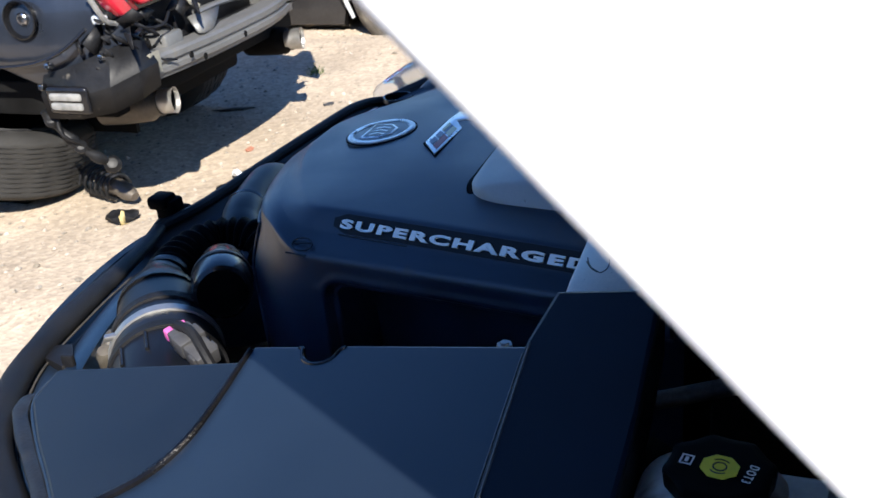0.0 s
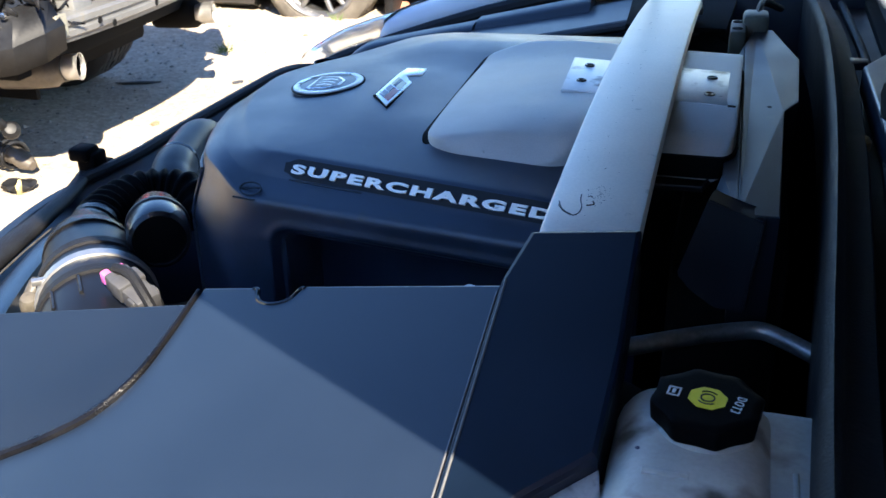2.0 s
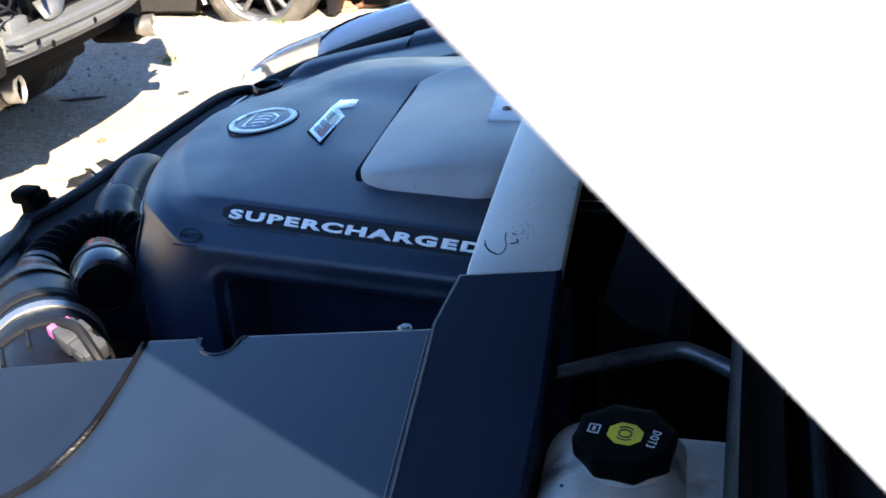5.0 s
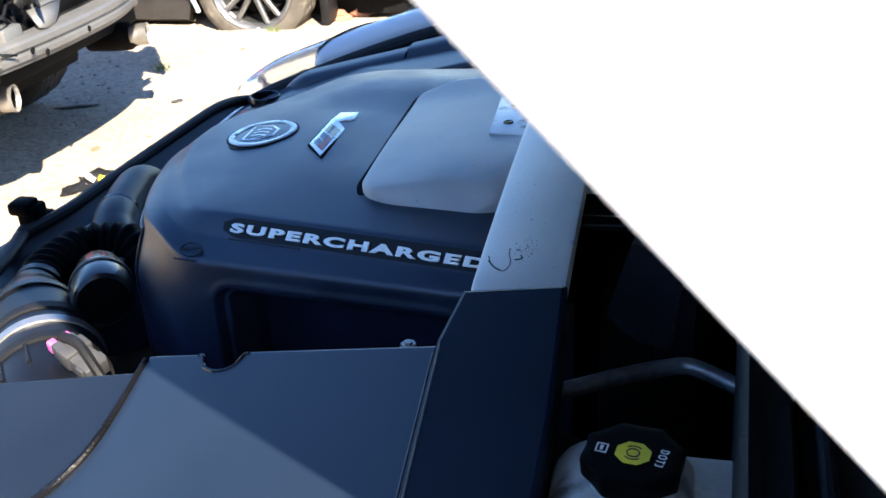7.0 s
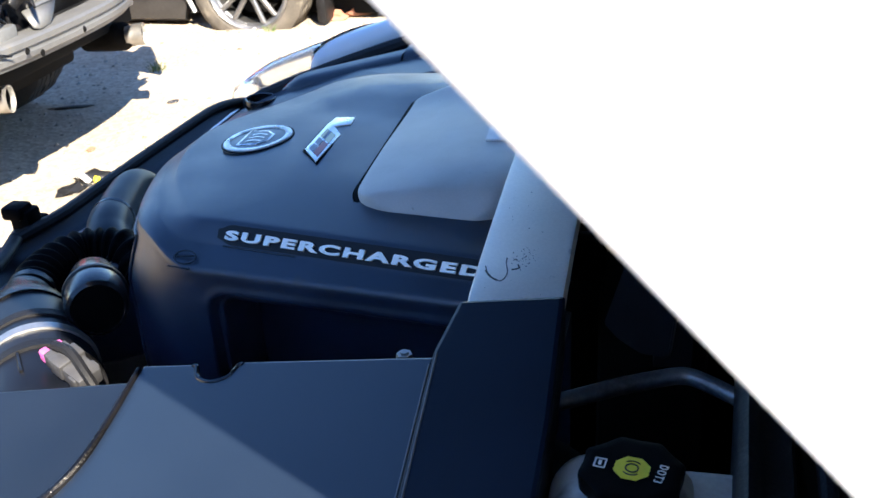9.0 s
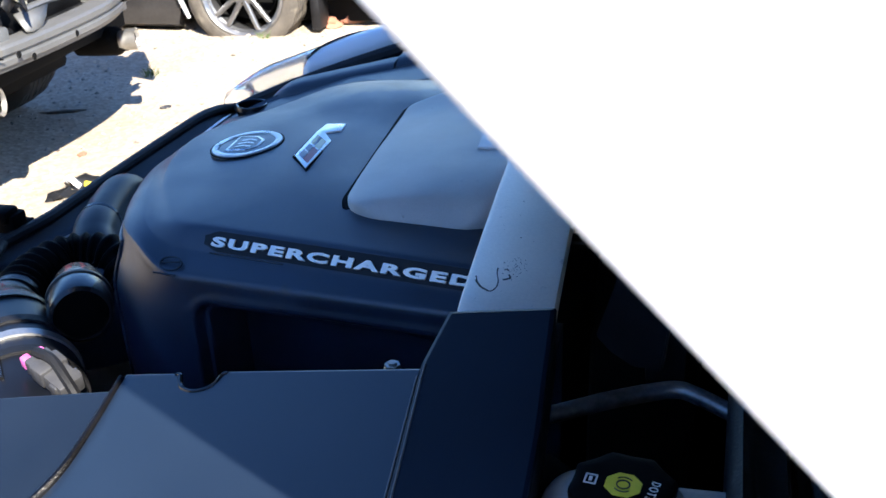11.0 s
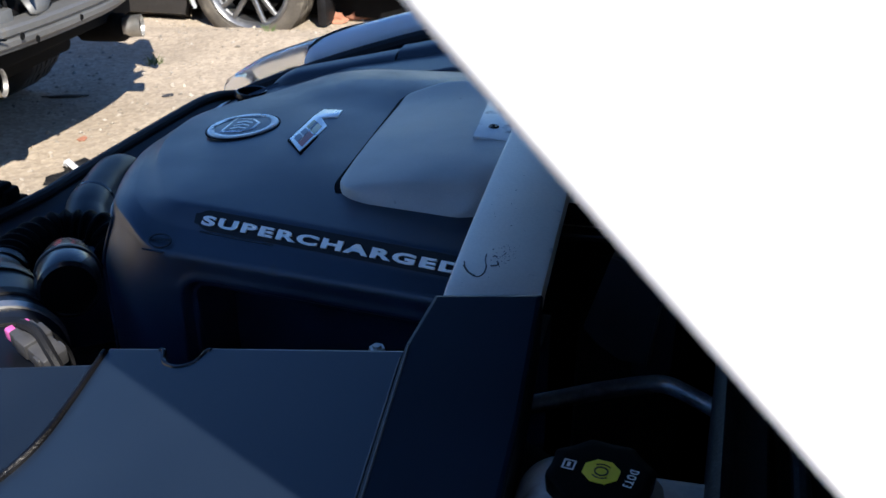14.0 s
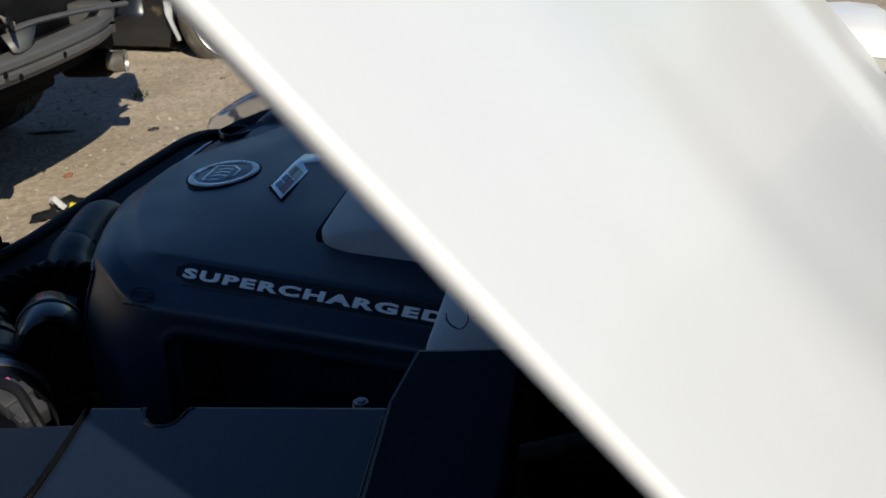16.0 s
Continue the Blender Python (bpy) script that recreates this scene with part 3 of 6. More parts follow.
def make_cowl():
    sl = smooth_path([(0.118, -0.78, 0.955), (0.122, -0.62, 0.962), (0.130, -0.46, 0.965), (0.143, -0.25, 0.966), (0.155, 0.0, 0.968), (0.16, 0.3, 0.968), (0.15, 0.60, 0.96)], 8)
    bm = bmesh.new()
    rows = []
    for p in sl:
        rows.append([bm.verts.new((p.x + dx, p.y, p.z + dz)) for dx, dz in ((-0.002, -0.10), (-0.004, -0.012), (-0.002, -0.003), (0.003, 0.001), (0.008, -0.002), (0.010, -0.009), (0.013, -0.012), (0.030, -0.014), (0.033, -0.022), (0.034, -0.07))])
    for a, b in zip(rows, rows[1:]):
        for k in range(len(a) - 1):
            bm.faces.new((a[k], a[k + 1], b[k + 1], b[k]))
    cowl = part("cowl_panel", prism([(0.165, -0.78), (0.36, -0.80), (0.40, 0.80), (0.19, 0.78)], lambda x, y: 0.915 + 0.10 * (x - 0.17), 0.03), M_DULL, car, "black plastic cowl panel below the hood hinge")
    part("cowl_seal", bm, M_SEAL, cowl, "dusty black rubber cowl seal", sharp=45)
    rib = [Vector((p.x + 0.052, p.y, 0.935)) for p in sl]
    part("cowl_rib", tube(rib, 0.006, 10), M_SEAL, cowl, "low moulded rib")
    w = [(0.197, 0.16), (0.201, -0.25), (0.215, -0.42), (0.28, -0.70), (0.375, -0.76), (0.37, 0.24), (0.25, 0.24)]
    hc = part("hinge_cover", prism(w, lambda x, y: 0.962 + 0.20 * (x - 0.2), 0.03), M_COVER, cowl, "smooth black cover beside the hood hinge", smooth=False)
    part("brass_clip", move(lathe([(0, 0.007), (0.007, 0.006), (0.010, 0.002), (0.010, -0.006)], 12), Matrix.Translation((0.180, -0.062, 0.947))), M_BRASS, cowl, "small brass coloured clip")
    part("push_pin", move(lathe([(0.003, 0.003), (0.005, 0.003), (0.0055, 0)], 12), Matrix.Translation((0.196, -0.25, 0.942))), M_GLOSS, cowl, "black push pin")
    tri = [(0.212, 0.088), (0.205, 0.05), (0.199, -0.020), (0.202, -0.036), (0.210, -0.044), (0.229, -0.026), (0.236, -0.010), (0.226, 0.04)]
    part("opening", prism(tri, lambda x, y: 0.9628 + 0.20 * (x - 0.2), 0.004, 0.0004), M_DARK, hc, "dark rounded opening in the cover")
    part("cowl_bracket", prism([(0.168, 0.222), (0.208, 0.219), (0.206, 0.199), (0.186, 0.190), (0.168, 0.187)], lambda x, y: 0.955, 0.008, 0.002), M_FRONT, cowl, "small black bracket across the cowl")
    part("hinge_bolt", move(lathe([(0, 0.01), (0.006, 0.01), (0.007, 0.006), (0.010, 0.005), (0.010, 0)], 8), Matrix.Translation((0.224, -0.03, 0.968))), M_CAP, hc, "dark hinge bolt")


make_cowl()


def wheel_parts(parent, at, axis, r, w, rim_r, spokes=5, rubber=None):
    m = aim(at, axis)
    ty = part("tyre", move(tread_tyre(r, w, rim_r), m), rubber or M_TYRE, parent, "low tyre grey with dust")
    rim = lathe([(rim_r, -w * 0.4), (rim_r - 0.012, -w * 0.3), (rim_r - 0.03, 0.0), (rim_r - 0.03, w * 0.25), (rim_r - 0.008, w * 0.38), (rim_r + 0.004, w * 0.41), (rim_r + 0.006, w * 0.44), (rim_r - 0.006, w * 0.45), (rim_r - 0.02, w * 0.40), (rim_r - 0.026, w * 0.33)], 56)
    ri = part("rim", move(rim, m), M_RIM, parent, "grey alloy rim with twin spokes")
    part("brake_disc", move(lathe([(0, -0.02), (rim_r * 0.7, -0.02), (rim_r * 0.7, -0.04), (0, -0.04)], 32), m), M_DARK, ri, "dark brake disc")
    for k in range(spokes):
        a = 2 * math.pi * (k + 0.18) / spokes
        for s in (-1, 1):
            pts = [(0.03, 0.35), (rim_r * 0.45, 0.34), (rim_r * 0.8, 0.36), (rim_r - 0.012, 0.33)]
            sp = bmesh.new()
            rows = []
            for i, (rad, h) in enumerate(pts):
                off = s * (0.012 + 0.032 * (rad / rim_r))
                hw = 0.015 - 0.003 * i / 3
                rows.append([sp.verts.new((rad * math.cos(a) - (off + d) * math.sin(a), rad * math.sin(a) + (off + d) * math.cos(a), w * h + e)) for d, e in ((-hw, -0.02), (-hw, -0.003), (-hw * 0.5, 0.004), (hw * 0.5, 0.004), (hw, -0.003), (hw, -0.02))])
            for p, q in zip(rows, rows[1:]):
                for j in range(6):
                    sp.faces.new((p[j], p[(j + 1) % 6], q[(j + 1) % 6], q[j]))
            part("spoke", move(sp, m), M_RIM, ri)
    hub = part("hub", move(lathe([(0, w * 0.38), (0.026, w * 0.375), (0.032, w * 0.36), (0.065, w * 0.34), (0.07, w * 0.25), (0.07, 0)], 24), m), M_RIM, ri, "alloy hub with centre cap")
    for k in range(5):
        a = 2 * math.pi * (k + 0.68) / 5
        part("wheel_nut", move(lathe([(0, w * 0.36), (0.009, w * 0.36), (0.010, w * 0.33), (0.010, w * 0.30)], 8), m @ Matrix.Translation((0.048 * math.cos(a), 0.048 * math.sin(a), 0))), M_DARK, hub)
    return ty


for s in (1, -1):
    wheel_parts(car, (-0.03, s * 0.78, 0.33), (0, s, 0), 0.33, 0.24, 0.24)


def make_rear_body():
    """Cabin and tail behind the open hood."""
    for side in (-1, 1):
        rows = []
        for i in range(61):
            x = 0.26 + 3.70 * i / 60
            dx = x - 2.82
            low = 0.33 + math.sqrt(max(0.0, 0.37 ** 2 - dx * dx)) if abs(dx) < 0.37 else 0.24
            tail = 0.16 * max(0.0, (x - 3.4) / 0.56) ** 2
            rise = 0.03 * min(1.0, (x - 0.26) / 2)
            rows.append([q for q in ((x, side * (0.86 - tail), low), (x, side * (0.90 - tail), low + 0.02), (x, side * (0.92 - tail), max(low + 0.03, 0.62)), (x, side * (0.905 - tail), 0.80), (x, side * (0.87 - tail), 0.93 + rise), (x, side * (0.80 - tail), 0.975 + rise))])
        bm = bmesh.new()
        vs = [[bm.verts.new(q) for q in r] for r in rows]
        for a, b in zip(vs, vs[1:]):
            for k in range(5):
                bm.faces.new((a[k], a[k + 1], b[k + 1], b[k]))
        ob = part("body_side", bm, M_WHITE, car, "white painted body side")
        ob.modifiers.new("skin", "SOLIDIFY").thickness = 0.004
        for x in (0.62, 1.62):
            part("door_gap", tube([Vector((x + 0.02 * k, side * (0.921 - 0.004 * (k - 2) ** 2), 0.3 + 0.13 * k)) for k in range(5)], 0.003, 6), M_DARK, ob, "dark door gap")

    def sheet(name, sections, material, label):
        bm = bmesh.new()
        vs = []
        for x, w, z, crown in sections:
            vs.append([bm.verts.new((x, w * k / 5, z - crown * (k / 5) ** 2)) for k in range(-5, 6)])
        for a, b in zip(vs, vs[1:]):
            for k in range(10):
                bm.faces.new((a[k], a[k + 1], b[k + 1], b[k]))
        ob = part(name, bm, material, car, label)
        ob.modifiers.new("skin", "SOLIDIFY").thickness = 0.004
        return ob

    sheet("windshield", [(0.45, 0.76, 0.955, 0.02), (0.80, 0.70, 1.17, 0.03), (1.18, 0.60, 1.39, 0.035)], M_GLOSS, "dark raked windshield glass")
    sheet("roof", [(1.18, 0.60, 1.40, 0.035), (1.5, 0.60, 1.44, 0.035), (2.0, 0.60, 1.44, 0.035), (2.4, 0.58, 1.39, 0.035)], M_WHITE, "white roof panel")
    sheet("rear_window", [(2.4, 0.58, 1.385, 0.035), (2.8, 0.66, 1.20, 0.03), (3.15, 0.70, 1.05, 0.02)], M_GLOSS, "dark rear window glass")
    sheet("trunk_lid", [(3.15, 0.70, 1.05, 0.02), (3.6, 0.72, 1.04, 0.03), (3.9, 0.66, 1.00, 0.03)], M_WHITE, "white trunk lid")
    sheet("rear_bumper", [(3.9, 0.66, 1.00, 0.03), (3.97, 0.66, 0.8, 0.0), (3.98, 0.66, 0.5, 0.0), (3.92, 0.66, 0.25, 0.0)], M_WHITE, "white tail and bumper")
    for side in (-1, 1):
        bm = bmesh.new()
        top = [(1.16, 1.385), (1.5, 1.41), (2.0, 1.41), (2.4, 1.36), (3.1, 1.04)]
        low = [(0.55, 0.985), (1.2, 0.99), (1.9, 0.995), (2.5, 1.0), (3.15, 1.0)]
        a = [bm.verts.new((x, side * (0.60 if i < 4 else 0.70), z)) for i, (x, z) in enumerate(top)]
        b = [bm.verts.new((x, side * 0.80, z)) for x, z in low]
        for k in range(4):
            bm.faces.new((a[k], a[k + 1], b[k + 1], b[k]))
        ob = part("side_window", bm, M_GLOSS, car, "dark side window glass")
        ob.modifiers.new("skin", "SOLIDIFY").thickness = 0.004
        wheel_parts(car, (2.82, side * 0.78, 0.33), (0, side, 0), 0.33, 0.24, 0.24)
        cc = bmesh.new()
        vs = [[cc.verts.new((x, side * y, z + lift)) for y, z in ((0.60, 0.955), (0.68, 0.985), (0.78, 0.992), (0.86, 0.985), (0.885, 0.955), (0.90, 0.90))] for x, lift in ((0.27, -0.012), (0.33, 0.0), (0.40, 0.004), (0.445, 0.0))]
        for a, b in zip(vs, vs[1:]):
            for k in range(5):
                cc.faces.new((a[k], a[k + 1], b[k + 1], b[k]))
        ob = part("cowl_corner", cc, M_WHITE, car, "white fender top beside the cowl")
        ob.modifiers.new("skin", "SOLIDIFY").thickness = 0.004
    part("floor_pan", box(0.27, 3.8, -0.80, 0.80, 0.20, 0.26, 0.02), M_DARK, car, "dark floor pan")


make_rear_body()

# ---- engine cover ----
cover = thing("engine_cover", (-0.18, 0, 0.70), "black moulded plastic engine cover with silver lettering", "engine cover")


SIDE = 190


def cover_loop(z, hw, front, corner=0.10, bow=0.057, rear=-0.005):
    """Half-open outline of the cover at one height, from the rear on the driver's side round the nose."""
    def wide(x):
        return hw + 0.128 * (x + 0.338)
    pts = []
    front, corner, bow = front + 0.316 * bow, corner + (0.02 if z < 0.925 else 0.0), 1.316 * bow
    xs = front + corner
    for i in range(SIDE + 1):
        x = rear + (xs - rear) * i / SIDE
        pts.append((x, -wide(x) + pocket(x, z)))
    y0 = -wide(xs)
    for i in range(1, 13):
        a = math.pi / 2 * i / 12
        y = y0 + corner * (1 - math.cos(a))
        pts.append((xs - corner * math.sin(a) * 0.999 - bow * (1 - (y / y0) ** 2), y))
    ys = y0 + corner
    half = []
    for i in range(1, 11):
        y = ys * (1 - i / 10)
        half.append((front - bow * (1 - (y / y0) ** 2), y))
    pts += half
    mirror = [(x, -y) for x, y in reversed(pts[:-1])]
    return [Vector((x, y, z)) for x, y in pts + mirror]


def pocket(x, z):
    """Depth of the long rounded pocket in the side wall, with a soft lip round it."""
    r = 0.024
    px, pz = -0.350 - x + r, z - 0.890 + r
    d = min(max(px, pz), 0.0) + math.hypot(max(px, 0.0), max(pz, 0.0)) - r
    if d > 0:
        return -0.0016 * math.exp(-((d - 0.004) / 0.004) ** 2)
    return 0.012 * ease(-d / 0.006) + 0.070 * ease((-d - 0.010) / 0.007)


LOW_LEVELS = [(0.66, 0.268, -0.450, 0.065), (0.79, 0.2665, -0.454, 0.065), (0.886, 0.2645, -0.456, 0.065), (0.9095, 0.2638, -0.4545, 0.065)]
COVER_LEVELS = [LOW_LEVELS[0]]
for (p, q), count in zip(zip(LOW_LEVELS, LOW_LEVELS[1:]), (6, 44, 9)):
    for i in range(1, count + 1):
        COVER_LEVELS.append(tuple(a + (b - a) * i / count for a, b in zip(p, q)))
COVER_LEVELS += [
    (0.9130, 0.2628, -0.4535, 0.065), (0.9152, 0.2610, -0.4515, 0.065), (0.9168, 0.2580, -0.449, 0.065), (0.9182, 0.2540, -0.446, 0.063), (0.9225, 0.2450, -0.440, 0.058), (0.9262, 0.2368, -0.434, 0.050), (0.9282, 0.2345, -0.432, 0.046), (0.9310, 0.2322, -0.429, 0.040),
    (0.9430, 0.2215, -0.402, 0.018, 0.066), (0.9448, 0.2190, -0.3995, 0.016, 0.067), (0.9458, 0.2155, -0.396, 0.016, 0.067), (0.9463, 0.2110, -0.392, 0.018, 0.067),
    (0.9480, 0.195, -0.380, 0.03, 0.060), (0.9500, 0.175, -0.366, 0.04, 0.052), (0.953, 0.145, -0.35, 0.06, 0.045), (0.956, 0.10, -0.325, 0.06, 0.038), (0.958, 0.04, -0.27, 0.03, 0.035),
]


def band_slip(p):
    """The recessed band behind the letters runs down a little towards the rear; the far bank and the nose stand higher."""
    slip = 0.0262 * max(0.0, p.x + 0.338) * ease((p.z - 0.917) / 0.010) * (1 - ease((p.z - 0.9462) / 0.006)) * ease((abs(p.y) - 0.12) / 0.06)
    bank = 0.013 * ease((p.y - 0.05) / 0.12) * ease((p.z - 0.89) / 0.03) * ease((p.x + 0.44) / 0.16)
    nose = ease((-0.36 - p.x) / 0.09) * ease((p.z - 0.86) / 0.05) * (1 - ease((p.z - 0.917) / 0.026)) * (1 - 0.9 * ease((p.y + 0.10) / 0.14))
    far = 0.022 * ease((p.y - 0.02) / 0.12) * ease((-0.30 - p.x) / 0.12)
    return Vector((p.x + far + 0.019 * nose, p.y + math.copysign(0.84 * slip, p.y), p.z - 0.54 * slip + bank + 0.017 * nose))


def make_engine_cover():
    bm = bmesh.new()
    loops = [[bm.verts.new(band_slip(p)) for p in cover_loop(*level)] for level in COVER_LEVELS]
    for a, b in zip(loops, loops[1:]):
        for k in range(len(a) - 1):
            bm.faces.new((a[k], a[k + 1], b[k + 1], b[k]))
    bm.faces.new(loops[-1])
    shell = part("shell", bm, M_COVER, cover, sharp=24)
    # parting lip up one front corner, round the nose and down the other
    up = [band_slip(cover_loop(*level)[SIDE + 10]) for level in COVER_LEVELS[::3] if level[0] < 0.898]
    round_nose = cover_loop(0.9000, 0.2655, -0.4560, 0.065)
    round_nose = [band_slip(p) for p in round_nose[SIDE + 10:len(round_nose) - SIDE - 10]]
    path = [p + Vector((-0.0008, -0.0008, 0)) for p in up] + round_nose + [Vector((p.x - 0.0008, 0.0008 - p.y, p.z)) for p in reversed(up)]
    part("edge_lip", tube(path, 0.0020, 8), M_COVER, cover, "thin moulded lip round the nose and corners")
    return shell


shell = make_engine_cover()

U = Vector((0.992, -0.127, 0)).normalized()
V = Vector((0.11, 0.84, 0.54))
TEXT = frame_uvn((-0.3375, -0.2322, 0.9320), (0.1775, -0.0271, -0.0027), (0.08, 0.67, 0.74))
band = bmesh.new()
rows = []
for i in range(71):
    x = -0.3455 + 0.3375 * i / 70
    tip = ease(i / 3)
    row = []
    for k in range(6):
        f = 0.5 + (k / 5 - 0.5) * (0.45 + 0.55 * tip)
        p = band_slip(Vector((x, -(0.2345 - 0.0132 * f + 0.128 * (x + 0.338)), 0.9284 + 0.0150 * f)))
        row.append(band.verts.new(p + Vector((0, -0.0007, 0.0007))))
    rows.append(row)
for a, b in zip(rows, rows[1:]):
    for k in range(5):
        band.faces.new((a[k], a[k + 1], b[k + 1], b[k]))
part("letter_inlay", band, M_INLAY, cover, "matt black recessed strip behind the letters")
seam = [band_slip(Vector((x, -(0.2362 + 0.128 * (x + 0.338)), 0.9274))) for x in [-0.338 + 0.007 * i for i in range(12)]]
part("moulded_line", tube(seam, 0.0006, 6), M_GLOSS, cover, "thin moulded line below the letters")
part("lettering", move(text_mesh("SUPERCHARGED", 0.0098, 0.262, 0.0024, 0.046, 0.10, 1.20), TEXT), M_LETTER, cover, "raised silver block letters")


def make_badges():
    lg = frame_uvn((LOGO[0], LOGO[1], 0.9541), (0, 1, 0), (-1, 0, -0.06))
    sx = Matrix.Rotation(radians(-20), 4, "Z") @ Matrix.Diagonal((1.05, 0.92, 1, 1))
    part("emblem_groove", move(ring_shape(0.0412, 0.0428, 0.0010), lg @ sx), M_DARK, cover, "dark groove round the emblem")
    part("emblem_disc", move(lathe([(0, 0.0016), (0.0385, 0.0016), (0.0412, 0.0011), (0.0412, -0.002)], 56), lg @ sx), M_FACE, cover, "pale silver disc of the emblem")
    wreath = ring_shape(0.0325, 0.0398, 0.0021, 56)
    for k in range(56):
        a = 2 * math.pi * k / 56
        if 1.35 < a < 1.8:
            continue
        leaf = [(0.0325 + 0.0012 * (k % 2), -0.0012), (0.0385, -0.0006), (0.0380, 0.0024), (0.0340, 0.0012)]
        wreath = join(wreath, move(flat_shape(leaf, 0.0029), Matrix.Rotation(a, 4, "Z")))
    part("emblem_wreath", move(wreath, lg @ sx), M_POLISH, cover, "bright silver leaf wreath of the emblem")
    sh = [(-0.024, 0.018), (0.024, 0.018), (0.022, -0.006), (0.010, -0.017), (-0.010, -0.017), (-0.022, -0.006)]
    crest = part("emblem_crest", move(flat_shape(sh, 0.0026, 0.0006), lg), M_POLISH, cover, "silver crest")
    part("crest_field", move(flat_shape([(x * 0.84, y * 0.82) for x, y in sh], 0.0030), lg), M_FACE, crest, "pale crest field")
    for i in range(3):
        x = -0.010 + 0.010 * i
        part("chevron", move(join(flat_shape([(x - 0.006, 0.009), (x - 0.003, 0.009), (x + 0.001, 0.001), (x - 0.001, 0.0)], 0.0035), flat_shape([(x - 0.001, 0.0), (x + 0.001, 0.001), (x - 0.002, -0.009), (x - 0.005, -0.009)], 0.0035)), lg), M_POLISH, crest)
    base = [(-0.313, -0.058), (-0.289, -0.092), (-0.287, -0.009), (-0.302, 0.016), (-0.285, 0.023), (-0.287, 0.048), (-0.310, 0.046), (-0.313, 0.020)]
    mid = (-0.300, -0.02)
    part("badge_groove", prism([(mid[0] + (x - mid[0]) * 1.15, mid[1] + (y - mid[1]) * 1.045) for x, y in base], lambda x, y: 0.9578, 0.004, 0.0), M_DARK, cover, "dark groove round the badge")
    badge = part("side_badge", prism(base, lambda x, y: 0.9592, 0.005, 0.0008), M_POLISH, cover, "slanted silver badge with coloured fields")
    qa, qb, qc, qd = (Vector(q) for q in ((-0.3095, -0.0585), (-0.2905, -0.0835), (-0.2905, -0.0125), (-0.3085, 0.010)))
    for s0, s1, t0, t1, m in ((0.04, 0.55, 0.52, 0.96, M_RED), (0.60, 0.96, 0.52, 0.96, M_GOLD), (0.04, 0.28, 0.06, 0.47, M_FIELD), (0.32, 0.55, 0.06, 0.47, M_FIELD), (0.60, 0.96, 0.06, 0.30, M_GOLD), (0.60, 0.96, 0.34, 0.48, M_FIELD)):
        pts = [qa.lerp(qb, t).lerp(qd.lerp(qc, t), s) for s, t in ((s0, t0), (s0, t1), (s1, t1), (s1, t0))]
        part("badge_field", prism([tuple(p) for p in pts], lambda x, y: 0.9598, 0.001, 0.0), m, badge)
    # small moulded mark below the lettering
    mk = frame_uvn((-0.372, -0.2505, 0.9205), U, V)
    part("moulded_mark", move(join(move(ring_shape(0.0085, 0.0098, 0.0012, 28), Matrix.Diagonal((1.25, 0.8, 1, 1))), flat_shape([(-0.009, -0.0008), (0.009, 0.002), (0.009, 0.0032), (-0.009, 0.0006)], 0.0012), flat_shape([(-0.014, -0.0125), (0.010, -0.0125), (0.010, -0.011), (-0.014, -0.011)], 0.001)), mk), M_GLOSS, cover, "small moulded oval mark")


LOGO = (-0.382, -0.021)
M_POLISH = mat("polished_badge_metal", (0.80, 0.79, 0.77), 0.30, metal=0.9, vary=0.1, scale=60, fine=500, bump=0.05)
M_FIELD = mat("badge_grey_blue", (0.22, 0.25, 0.32), 0.4, vary=0.1, scale=60, fine=500, bump=0.0)
make_badges()


# ---- silver intercooler lid ----
lid = thing("intercooler_lid", (-0.08, 0, 0.95), "silver cast intercooler lid set into the engine cover", "engine lid")


